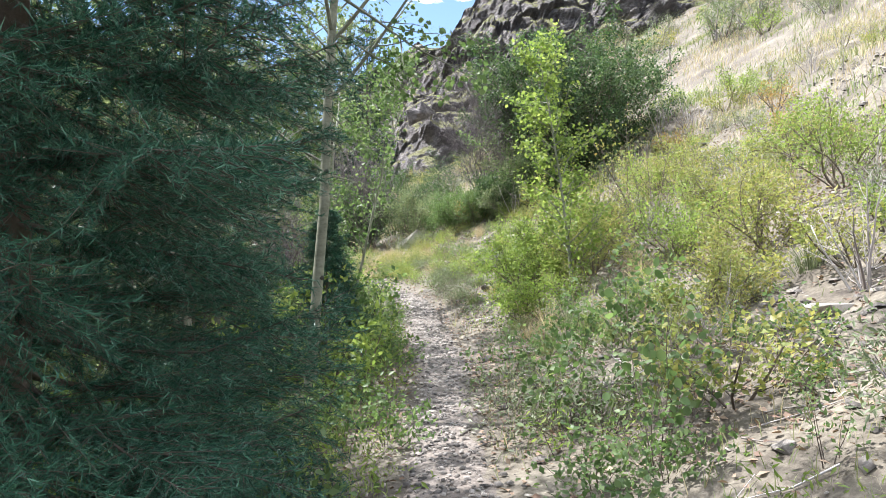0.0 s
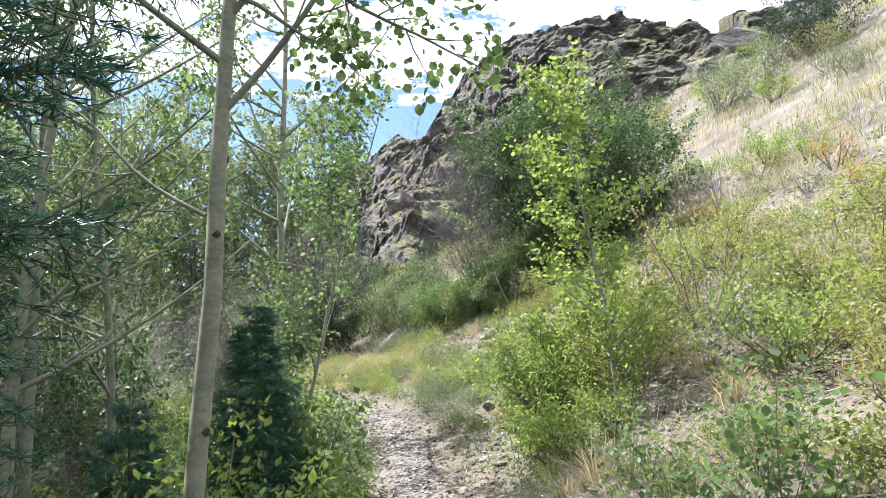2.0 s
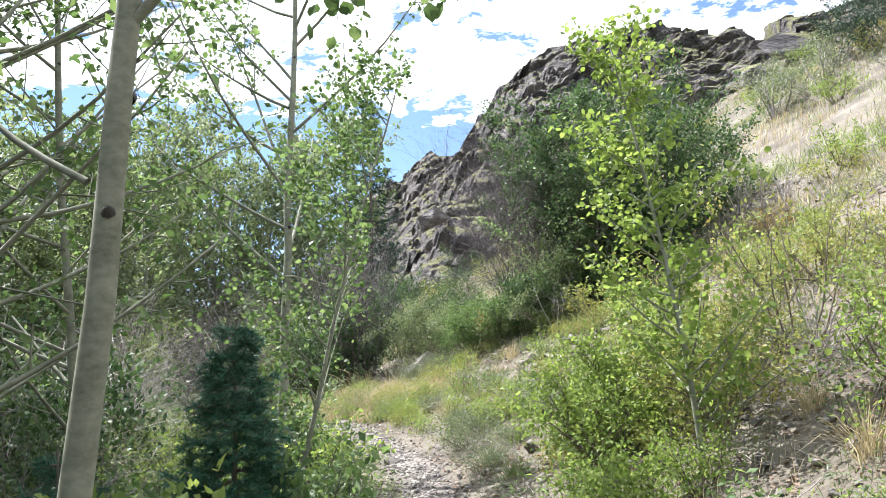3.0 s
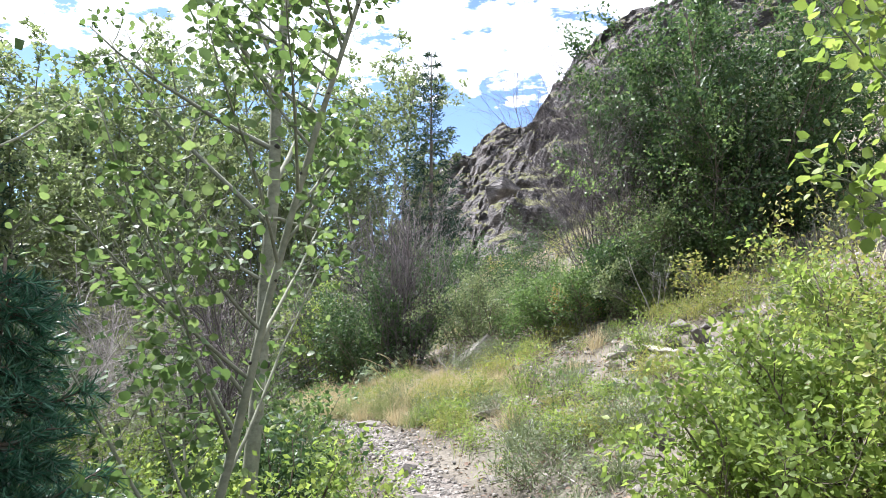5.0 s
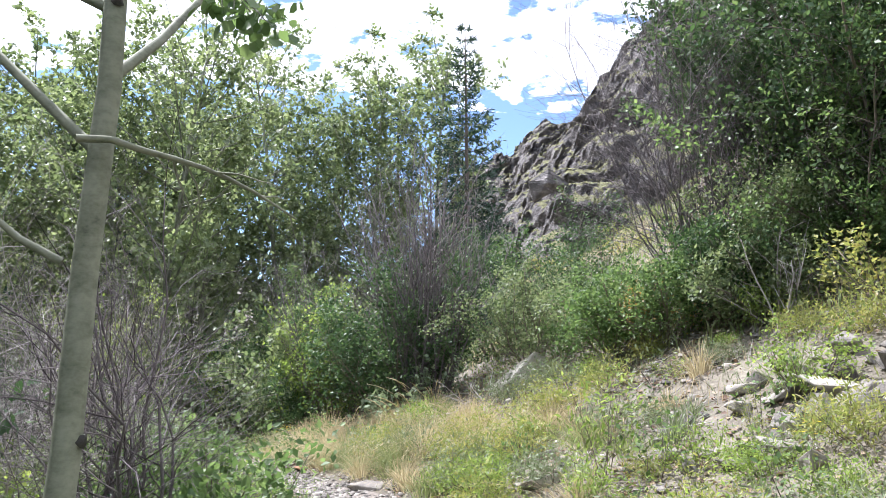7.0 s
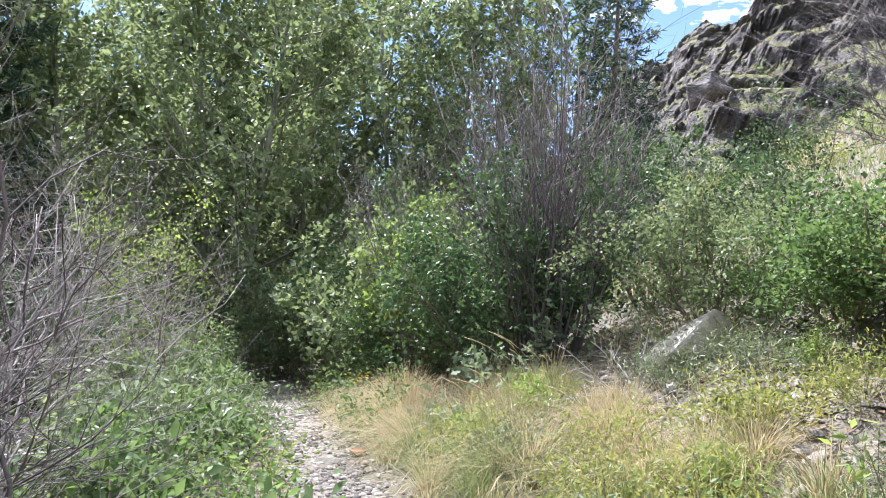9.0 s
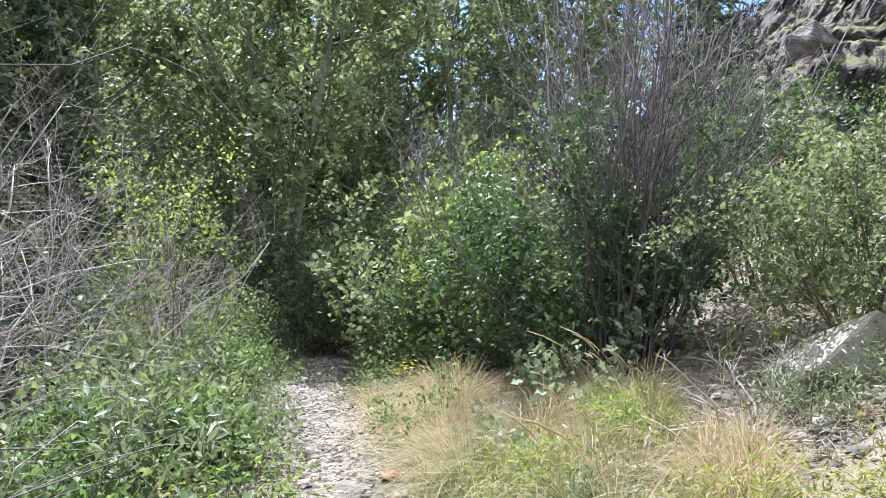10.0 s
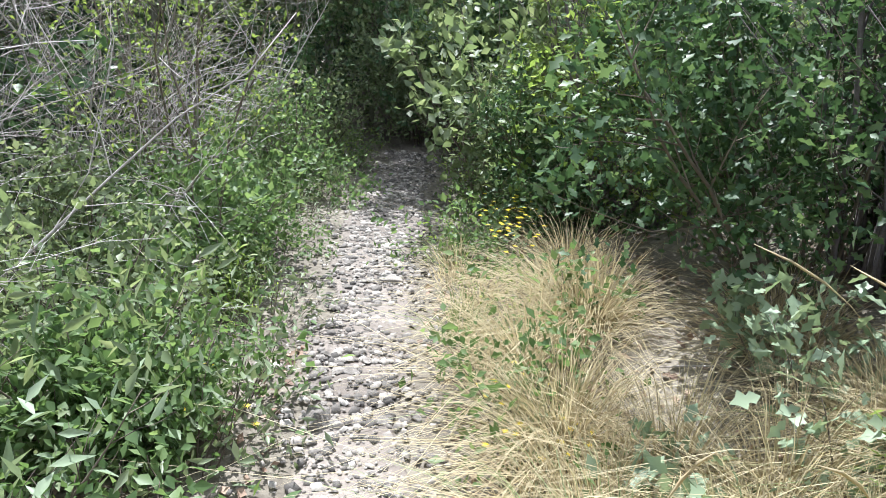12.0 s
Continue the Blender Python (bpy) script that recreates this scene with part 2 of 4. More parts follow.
ROUND = (np.array([(0, 0, 0), (0.35, 0.42, 0.06), (0.75, 0.38, 0.03), (1.05, 0, -0.05), (0.75, -0.38, 0.03), (0.35, -0.42, 0.06)]),
         np.array([(0, 1, 2), (0, 2, 3), (0, 3, 4), (0, 4, 5)]))
LEAF = (np.array([(0, 0, 0), (0.14, 0.3, 0.03), (0.42, 0.46, 0.06), (0.74, 0.34, 0.04), (1.04, 0, -0.06), (0.74, -0.34, 0.04), (0.42, -0.46, 0.06), (0.14, -0.3, 0.03)]),
        np.array([(0, 1, 2), (0, 2, 3), (0, 3, 4), (0, 4, 5), (0, 5, 6), (0, 6, 7)]))
KITE = (np.array([(0, 0, 0), (0.45, 0.3, 0.08), (1.0, 0, -0.04), (0.45, -0.3, 0.08)]), np.array([(0, 1, 2), (0, 2, 3)]))
LANCE = (np.array([(0, 0, 0), (0.4, 0.15, 0.04), (1.0, 0, -0.1), (0.4, -0.15, 0.04)]), np.array([(0, 1, 2), (0, 2, 3)]))
OAK = (np.array([(0, 0, 0), (0.3, 0.22, 0.05), (0.45, 0.12, 0.02), (0.65, 0.34, 0.06), (0.8, 0.14, 0), (1.05, 0, -0.06),
                 (0.8, -0.14, 0), (0.65, -0.34, 0.06), (0.45, -0.12, 0.02), (0.3, -0.22, 0.05)]),
       np.array([(0, 1, 2), (0, 2, 8), (0, 8, 9), (2, 3, 4), (2, 4, 6), (2, 6, 8), (8, 6, 7), (4, 5, 6)]))
NEEDLE = (np.array([(0, 0.03, 0), (0, -0.03, 0), (1, 0, 0)]), np.array([(0, 1, 2)]))


def strew(shape, pos, along, normal, size):
    """Copies of a small leaf shape at places, each with its own direction, facing and size."""
    v, t = shape
    a = unit(along)
    n = unit(normal - a * np.sum(a * normal, -1, keepdims=True))
    b = np.cross(n, a)
    w = size[:, None, None] * (v[None, :, 0:1] * a[:, None] + v[None, :, 1:2] * b[:, None] + v[None, :, 2:3] * n[:, None]) + pos[:, None]
    k = (np.arange(len(pos)) * len(v))[:, None, None] + t[None]
    return w.reshape(-1, 3), k.reshape(-1, 3)


# ---------------------------------------------------------------- terrain
def soft_interp(v, xs, ys, w):
    v = np.asarray(v, float)
    return sum(np.interp(v + w * k, xs, ys) for k in (-1, -0.5, 0, 0.5, 1)) / 5


def path_x(y):
    return soft_interp(y, (-40, 0, 8, 12, 15.2, 17.4, 18.9, 22, 26, 62, 92, 150, 400), (0.5, 0.02, 0.0, -0.45, -1.7, -3.4, -4.5, -6.4, -8.4, -18, -30, -52, -160), 0.7)


def path_z(y):
    return soft_interp(y, (-40, 0, 6, 9.6, 12, 14.5, 15.6, 17.4, 18.5, 22, 26, 60, 400), (-2, 0.0, 0.2, 0.42, 0.68, 0.85, 0.85, 0.72, 0.66, 0.2, 0.0, 0.5, 8), 0.7)


def side(x, y):
    """Metres from the middle of the path, to the right."""
    k = soft_interp(y, (11, 15, 20, 30, 60), (1, 0.85, 0.78, 0.8, 0.86), 1.0)
    return (np.asarray(x, float) - path_x(y)) * k


def fbm(x, y, scale, octaves=4, seed=0.0):
    """Cheap uneven relief from turned sine waves."""
    r, a = 0, 1.0
    for o in range(octaves):
        c, s = math.cos(1.3 * o + seed), math.sin(1.3 * o + seed)
        u, v = (x * c - y * s) * scale, (x * s + y * c) * scale
        r = r + a * np.sin(u + 1.7 * np.sin(v * 0.8 + seed)) * np.sin(v * 1.1 + 1.3 * np.sin(u * 0.7 + o))
        a, scale = a * 0.5, scale * 2.1
    return r


def ground_z(x, y):
    x, y = np.asarray(x, float), np.asarray(y, float)
    d = side(x, y)
    rise = soft_interp(d, (-300, -150, -80, -40, -16, -10, -6, -3, -1, -0.3, 0.3, 1, 2.5, 5, 10, 20, 40, 80, 300),
                       (110, 62, 42, 17, 0.6, -1.3, -1.3, -0.7, -0.16, 0, 0.02, 0.24, 0.95, 2.3, 5.6, 13.0, 26, 47, 120), 0.3)
    off = np.clip((np.abs(d) - 0.25) / 1.2, 0.12, 1)
    z = path_z(y) + rise + off * 0.05 * fbm(x, y, 1.9, 4) + np.clip((np.abs(d) - 4) / 20, 0, 1) * 0.7 * fbm(x, y, 0.23, 4, 2.0)
    s = y - crag_front(x)
    inside = np.clip((x + 24) / 12, 0, 1)
    return z - inside * np.where(s > 10, 0.85 * (s - 10), 0) * np.clip(1 - (s - 10) / 200, 0, 1)


def crag_front(x):
    return soft_interp(x, (-60, -14, -6, 0, 4.5, 7.5, 12, 16, 22, 40, 120), (130, 82, 68, 56, 52, 47, 42, 39, 39, 38, 36), 1.0)


def spaced(near, fine, reach, growth):
    """Grid lines: even steps out to near, then growing out to reach."""
    v = [0.0]
    step = fine
    while v[-1] < reach:
        if v[-1] > near:
            step *= growth
        v.append(v[-1] + step)
    return np.array(v)


def grid_tris(nx, ny):
    i, j = np.meshgrid(np.arange(nx - 1), np.arange(ny - 1), indexing="ij")
    a = (i * ny + j).ravel()
    return np.concatenate([np.stack([a, a + ny, a + ny + 1], -1), np.stack([a, a + ny + 1, a + 1], -1)])


gx = spaced(5, 0.16, 1500, 1.07)
gx = np.concatenate([-gx[:0:-1], gx]) - 0.6
gy = np.concatenate([-spaced(0.5, 0.4, 900, 1.25)[:0:-1], spaced(23, 0.17, 1800, 1.055)])
X, Y = np.meshgrid(gx, gy, indexing="ij")
part("ground", np.stack([X, Y, ground_z(X, Y)], -1), grid_tris(len(gx), len(gy)), M_SOIL, None, smooth=True)
tagged(bpy.data.objects["ground"], "dry hillside soil with leaf litter and stone chips", "ground", kind="structure")

# the trodden path, a thin sheet on the ground
py = np.arange(-3, 27, 0.1)
ps = np.linspace(-1, 1, 11)
PY, PS = np.meshgrid(py, ps, indexing="ij")
half_w = np.interp(PY, (0, 10, 14, 17, 30), (0.27, 0.27, 0.24, 0.24, 0.24)) + 0.03 * np.sin(PY * 1.7) + 0.03 * np.sin(PY * 4.1 + PS * 2) + 0.04 * np.sin(PY * 7.3 + PS * 3)
PX = path_x(PY) + PS * half_w / np.interp(PY, (12, 16), (1, 0.8))
PZ = ground_z(PX, PY) + 0.012 - 0.03 * np.abs(PS) ** 6 + 0.006 * fbm(PX, PY, 6, 3)
path = part("path", np.stack([PX, PY, PZ], -1), grid_tris(len(py), len(ps)), M_PATH, None, smooth=True)
tagged(path, "narrow trodden footpath of pale gravel and slate chips", "path", kind="structure")

# the crag: a broken cliff in ledges along the hilltop
def blocks(p, size, seed):
    """For points in space: the number and the distance of the nearest of scattered block centres."""
    rng = np.random.default_rng(seed)
    q = p / np.array(size)
    base = np.floor(q).astype(int)
    best, num = np.full(len(p), 9.0), np.zeros(len(p))
    table = rng.random((4096, 4))
    for i in (-1, 0, 1):
        for j in (-1, 0, 1):
            for k in (-1, 0, 1):
                c = base + np.array([i, j, k])
                h = (c[:, 0] * 73 + c[:, 1] * 179 + c[:, 2] * 283) % 4096
                dist = np.linalg.norm(c + table[h, :3] - q, axis=1)
                near = dist < best
                best, num = np.where(near, dist, best), np.where(near, table[h, 3], num)
    return num, best


NU, NV = 520, 190
CU, CV = np.meshgrid(np.linspace(0, 1, NU), np.linspace(0, 1, NV), indexing="ij")
CX = -15 + 55 * CU
front = crag_front(CX)
toe = np.interp(CX, (-15, -9, -6, -3, 0, 5, 8, 12, 15, 22, 40), (76, 66, 55, 38, 34, 36, 39, 36.5, 35.5, 36, 36))     # where the rocky slope meets the grass
top = np.interp(CX, (-15, -11, -9, -6, -3.3, 0, 2.3, 4.5, 7.5, 12, 16), (13, 16.4, 17.2, 17.3, 17.2, 17.6, 19.2, 20.6, 21.4, 19.6, 17.3))
top = np.where(CX > 16, ground_z(CX, front) + np.interp(CX, (16, 22, 40), (3.2, 1.8, 0.6)), top) + 0.35 * fbm(CX, CX * 0, 0.5, 4)
CY = toe + (front + 2.5 - toe) * CV
low = ground_z(CX, toe) - 0.8
CZ = low + (top - low) * np.minimum(CV / 0.96, 1) ** 0.85 - np.maximum(CV - 0.96, 0) * 60
CP = np.stack([CX, CY, CZ], -1).reshape(-1, 3)
CP += 0.5 * np.stack([fbm(CP[:, 1], CP[:, 2], 0.5, 3), CP[:, 0] * 0, fbm(CP[:, 0], CP[:, 2], 0.6, 3)], -1)
tilted = CP @ np.array(Matrix.Rotation(radians(24), 3, "Y"))          # the beds of rock dip to one side
for size, push, seed in (((6, 5, 2.2), 1.7, 1), ((2.6, 2.4, 0.9), 1.1, 2), ((1.2, 1.2, 0.45), 0.6, 3), ((0.55, 0.55, 0.22), 0.32, 4)):
    number, near = blocks(tilted, size, seed)
    CP += (push * (number - 0.5) - push * 0.25 * near)[:, None] * np.array([0.1, -0.9, 0.15])
crag = part("crag", CP, grid_tris(NU, NV), M_CRAG, None)
tagged(crag, "dark broken rock crag along the hilltop", "cliff", kind="structure")


# ---------------------------------------------------------------- plants: how they grow
def grow(rng, base, way, length, radius, spread, levels, kids, wiggle=0.12, lift=0.15, steps=6, ratio=0.6, start=0.3):
    """Branch lines of a plant: a list of (points, radii, level), each bough with boughs of its own."""
    out = []

    def bough(p, d, ln, r, lev):
        pts = [np.array(p, float)]
        d = d / np.linalg.norm(d)
        n = steps if lev == 0 else max(2, steps - 2 * lev if steps < 10 else 6 - 2 * lev + 2)
        ways = []
        for _ in range(n):
            d = d + rng.normal(0, wiggle, 3) + np.array([0, 0, lift / n])
            d = d / np.linalg.norm(d)
            ways.append(d)
            pts.append(pts[-1] + d * ln / n)
        pts = np.array(pts)
        tip = 0.25 if lev < levels else 0.35
        out.append((pts, np.linspace(r, r * tip, n + 1), lev))
        if lev < levels:
            for k in range(kids[lev]):
                f = start + (1 - start) * (k + rng.random()) / kids[lev]
                i = min(int(f * n), n - 1)
                q = pts[i] + (pts[i + 1] - pts[i]) * (f * n - i)
                side_d = rng.normal(0, 1, 3)
                side_d -= ways[i] * np.dot(side_d, ways[i])
                side_d /= np.linalg.norm(side_d)
                a = spread * (0.7 + 0.6 * rng.random())
                bough(q, ways[i] * math.cos(a) + side_d * math.sin(a), ln * ratio * (1.15 - 0.6 * f) * (0.7 + 0.6 * rng.random()), max(r * 0.42 * (1.1 - 0.5 * f), 0.0012), lev + 1)

    bough(base, np.array(way, float), length, radius, 0)
    return out


def clear(x, y, z):
    """True away from the corridor in which one walks."""
    return (np.abs(side(x, y)) > 0.42) | (z > path_z(y) + 2.35) | (y > 22.3)


def prune(lines, at):
    """Leave out boughs that would hang into the corridor."""
    o, kept, cut = np.array(at), [], 99
    for l in lines:
        if l[2] > cut:
            continue
        ok = l[2] == 0 and len(l[0]) > 9 or clear(*(l[0] + o).T).all()
        cut = 99 if ok else l[2]
        if ok:
            kept.append(l)
    return kept


def stuff(ob):
    return tagged(ob, kind="stuff")


def wood(lines, low=0, high=9, sides=(7, 5, 4, 3)):
    return join([tube(p, r, sides[min(l, len(sides) - 1)]) for p, r, l in lines if low <= l <= high])


def leaves_on(rng, lines, level, each, size, shape, at, droop=0.25, away=0.05, start=0.2):
    """Leaves along the thinnest boughs."""
    pos, way = [], []
    for p, r, l in lines:
        if l < level:
            continue
        n = rng.poisson(each)
        f = start + (1 - start) * rng.random(n)
        i = np.minimum((f * (len(p) - 1)).astype(int), len(p) - 2)
        w = (f * (len(p) - 1) - i)[:, None]
        pos.append(p[i] * (1 - w) + p[i + 1] * w)
        way.append(unit(p[i + 1] - p[i]))
    pos, way = np.concatenate(pos), np.concatenate(way)
    n = len(pos)
    d = unit(way * 0.5 + rng.normal(0, 0.6, (n, 3)) + np.array([0, 0, -droop]))
    pos = pos + rng.normal(0, away, (n, 3))
    ok = clear(*(pos + np.array(at)).T)
    pos, d, n = pos[ok], d[ok], int(ok.sum())
    nor = rng.normal(0, 0.6, (n, 3)) + np.array([0, 0, 0.8])
    return strew(shape, pos, d, nor, size * (0.65 + 0.7 * rng.random(n)))


def thing(name, label, category, x, y, dz=0.0, group=""):
    ob = new(name)
    ob.empty_display_size = 0.2
    ob.location = (x, y, float(ground_z(x, y)) + dz)
    return tagged(ob, label, category, group)


def boughs_of(lines):
    """Each first-order bough with its own twigs."""
    sets = []
    for l in lines:
        if l[2] == 1:
            sets.append([])
        if l[2] >= 1 and sets:
            sets[-1].append(l)
    return sets


def aspen(rng, x, y, height, radius, lean, label, leaf=0.05, each=9, kids=(16, 5), bare=0.35, mat=None, spread=1.0, ratio=0.3, shape=ROUND, knots=True, lift=0.35, levels=2, wiggle=0.035, apart=True, group="aspens by the path", name="aspen_tree"):
    ob = thing(name, label, "tree", x, y, -0.04, group)
    lines = prune(grow(rng, (0, 0, 0), (lean[0], lean[1], 1), height, radius, spread, levels, kids, wiggle, lift, 12, ratio, bare), ob.location)
    part("trunk", *wood(lines, 0, 0, (10,)), M_BARK, ob, smooth=True)
    if apart:
        for b in boughs_of(lines):
            arm = part("branch", *wood(b, 1, 9, (5, 5, 3)), M_BARK, ob, smooth=True)
            if any(l[2] >= levels for l in b):
                stuff(part("foliage", *leaves_on(rng, b, levels, each, leaf, shape, ob.location), mat or M_ASPEN, arm))
    else:
        stuff(part("branchwork", *wood(lines, 1, 1, (3,)), M_BARK, ob, smooth=True))
        stuff(part("crown", *leaves_on(rng, lines, levels, each, leaf, shape, ob.location), mat or M_ASPEN, ob))
    if knots:
        p, r, _ = lines[0]
        for k in range(9):
            f = 0.06 + 0.8 * k / 9 + 0.05 * rng.random()
            i = int(f * 12)
            c = p[i] + (p[i + 1] - p[i]) * (f * 12 - i)
            a = rng.random() * 6.28
            o = c + np.array([math.cos(a), math.sin(a), 0]) * r[i] * 0.8
            q = c + np.array([math.cos(a), math.sin(a), 0.25]) * r[i] * 1.25
            part("knot", *tube([o, (o + q) / 2, q], [r[i] * 0.55, r[i] * 0.42, r[i] * 0.16], 7), M_KNOT, ob, smooth=True)
    return ob


def shrub(rng, x, y, height, width, label, mat, leaf=0.035, stems=9, each=8, kids=(7, 4), shape=KITE, twig=None, name="shrub", levels=2, group="", wiggle=0.1, fan=0.55, ratio=0.45, start=0.15, droop=0.1, dz=-0.03, lift=0.2, category="bush", radius=0.01, apart=True, thin=1, steps=7):
    ob = thing(name, label, category, x, y, dz, group)
    lines, sets = [], []
    for k in range(stems):
        a = 6.283 * (k + rng.random()) / stems
        o = rng.random() ** 0.6
        s = np.array([math.cos(a), math.sin(a)]) * o
        ln = height * (0.75 + 0.4 * rng.random()) * (1.0 if o < 0.5 else 0.9)
        one = grow(rng, (*(s * width * 0.16), 0), (s[0] * fan * width / height * 1.6, s[1] * fan * width / height * 1.6, 1), ln, radius * (0.7 + 0.6 * rng.random()), 0.75, levels, kids, wiggle, lift, steps, ratio, start)
        one = prune(one, ob.location)
        if one:
            sets.append(one)
            lines += one
    if apart:
        for one in sets:
            arm = part("stem", *wood(one, 0, 9, (5, 3, 3)), twig or M_TWIG, ob)
            if each and any(l[2] >= max(levels - 1, 1) for l in one):
                stuff(part("foliage", *leaves_on(rng, one, max(levels - 1, 1), each, leaf, shape, ob.location, droop), mat, arm))
    else:
        stuff(part("branchwork", *wood(lines, 0, thin, (3, 3, 3)), twig or M_TWIG, ob))
    if each and not apart:
        stuff(part("foliage", *leaves_on(rng, lines, max(levels - 1, 1) if levels else 0, each, leaf, shape, ob.location, droop), mat, ob))
    return ob


def fir(rng, x, y, height, width, label, mat, name="fir_tree", whorls=None, needle=0.03, per=34, bottom=0.06, tilt=-0.1, dense=1.0, group="", sprays=9, twigs=True, needle_w=1.0, tiers=6, fade=1.0):
    """A conifer: a straight trunk, tiers of flat boughs, side twigs, and needles on all twigs."""
    ob = thing(name, label, "conifer", x, y, -0.04, group)
    trunk = np.array([(0.02 * math.sin(3 * f) * height * 0.2, 0.02 * math.cos(4 * f) * height * 0.2, f * height) for f in np.linspace(0, 1, 10)])
    part("trunk", *tube(trunk, np.linspace(min(0.014 * height + 0.004, 0.1), 0.004, 10), 8), M_FIRBARK, ob, smooth=True)
    whorls = whorls or int(height / 0.16)
    boughs, npos, nway = [], [], []
    for w in range(whorls):
        f = bottom + (1 - bottom) * (w + 0.3 * rng.random()) / whorls
        reach = width * 0.5 * (1 - f) ** 0.8 * (0.75 + 0.5 * rng.random()) + 0.04
        for k in range(tiers if f < 0.9 else 4):
            a = 6.283 * (k / tiers + rng.random() * 0.25) + w * 1.1
            d = np.array([math.cos(a), math.sin(a), 0])
            n = 7
            g = np.linspace(0, 1, n)
            rr = reach * (0.65 + 0.5 * rng.random())
            pts = np.array([0, 0, f * height]) + d * (g * rr)[:, None] + np.array([0, 0, 1]) * (rr * (0.35 * f * g + tilt * g + 0.16 * g ** 2.2 - 0.12 * np.sin(g * 2.5)))[:, None]
            pts[1:] += rng.normal(0, 0.012 * rr, (n - 1, 3))
            reach_ok = clear(*(pts + np.array(ob.location)).T)
            if not reach_ok.all():
                stop = int(np.argmin(reach_ok))
                if stop < 4:
                    continue
                rr *= (stop - 1) / (n - 1)
                pts = np.array([pts[0] + (pts[stop - 1] - pts[0]) * u for u in g])
            boughs.append(tube(pts if twigs else pts[::3], np.linspace(0.006 + 0.006 * rr, 0.0018, n if twigs else 3), 4 if twigs else 3))
            segs = [(pts[2:], 1.0)]
            m = max(4, int(sprays * rr / 0.5))
            across = np.array([-d[1], d[0], 0])
            for j in range(m):
                for sg in (-1, 1):
                    u = 0.18 + 0.8 * (j + rng.random()) / m
                    i = min(int(u * (n - 1)), n - 2)
                    q = pts[i] + (pts[i + 1] - pts[i]) * (u * (n - 1) - i)
                    ln = rr * 0.5 * (1.08 - u) * (0.7 + 0.6 * rng.random()) + 0.05
                    dd = unit(d * 0.75 + across * sg * 0.8 + np.array([0, 0, rng.normal(-0.12, 0.32)]))
                    s = q + dd[None] * (np.linspace(0, ln, 4))[:, None]
                    s[:, 2] -= 0.1 * np.linspace(0, 1, 4) ** 2 * ln
                    if not clear(*(s + np.array(ob.location)).T).all():
                        continue
                    if twigs:
                        boughs.append(tube(s[::3], np.array([0.003, 0.001]), 3, False))
                    segs.append((s, 1.0))
            for s, _ in segs:
                ln = np.linalg.norm(s[-1] - s[0])
                c = rng.poisson(max(3, per * ln / 0.2) * (fade if f > 0.5 else 1))
                u = rng.random(c)
                i = np.minimum((u * (len(s) - 1)).astype(int), len(s) - 2)
                wv = (u * (len(s) - 1) - i)[:, None]
                npos.append(s[i] * (1 - wv) + s[i + 1] * wv)
                nway.append(unit(s[i + 1] - s[i]))
    stuff(part("bough_wood", *join(boughs), M_FIRBARK, ob))
    npos, nway = np.concatenate(npos), np.concatenate(nway)
    ok = clear(*(npos + np.array(ob.location)).T)
    npos, nway = npos[ok], nway[ok]
    c = len(npos)
    d = unit(nway * 0.75 + rng.normal(0, 0.55, (c, 3)) + np.array([0, 0, 0.12]))
    sh = (NEEDLE[0] * np.array([1, needle_w, 1]), NEEDLE[1])
    stuff(part("needles", *strew(sh, npos, d, rng.normal(0, 1, (c, 3)), needle * (0.7 + 0.6 * rng.random(c))), mat, ob))
    return ob


def blades(rng, x, y, z, lean, height, width, wild=0.35):
    """Grass blades, each bent over its length, at the given feet."""
    n = len(x)
    a = rng.random(n) * 6.283
    out = lean + rng.normal(0, wild, (n, 2))
    h = height * (0.55 + 0.8 * rng.random(n))
    c, s = np.cos(a) * width, np.sin(a) * width
    b = np.stack([x, y, z], -1)
    mid = b + np.stack([out[:, 0] * h * 0.35, out[:, 1] * h * 0.35, h * 0.6], -1)
    bend = np.minimum(np.linalg.norm(out, axis=1), 1.4)
    tip = b + np.stack([out[:, 0] * h, out[:, 1] * h, h * (1.0 - 0.42 * bend)], -1)
    w = np.stack([c, s, np.zeros(n)], -1)
    v = np.stack([b - w, b + w, mid + w * 0.7, mid - w * 0.7, tip], 1).reshape(-1, 3)
    k = np.arange(n)[:, None, None] * 5
    return v, (k + np.array([(0, 1, 2), (0, 2, 3), (3, 2, 4)])[None]).reshape(-1, 3)


def arched(rng, px, py, pz, lean, height, width):
    """Long blades that rise, arch over and hang."""
    n = len(px)
    h = height * (0.6 + 0.7 * rng.random(n))
    out = lean * (0.5 + 0.8 * rng.random((n, 1)))
    a = rng.random(n) * 6.283
    w = np.stack([np.cos(a), np.sin(a), np.zeros(n)], -1) * width
    b = np.stack([px, py, pz], -1)
    reach = np.linalg.norm(out, axis=1)
    rows = []
    for f, thick in ((0, 1), (0.35, 0.9), (0.7, 0.7)):
        c = b + np.stack([out[:, 0] * h * f ** 1.6, out[:, 1] * h * f ** 1.6, h * (f - 0.55 * np.minimum(reach, 1.3) * f ** 2.2)], -1)
        rows += [c - w * thick, c + w * thick]
    rows.append(b + np.stack([out[:, 0] * h, out[:, 1] * h, h * (1 - 0.55 * np.minimum(reach, 1.3) * 1.15)], -1))
    k = np.arange(n)[:, None, None] * 7
    return np.stack(rows, 1).reshape(-1, 3), (k + np.array([(0, 1, 3), (0, 3, 2), (2, 3, 5), (2, 5, 4), (4, 5, 6)])[None]).reshape(-1, 3)


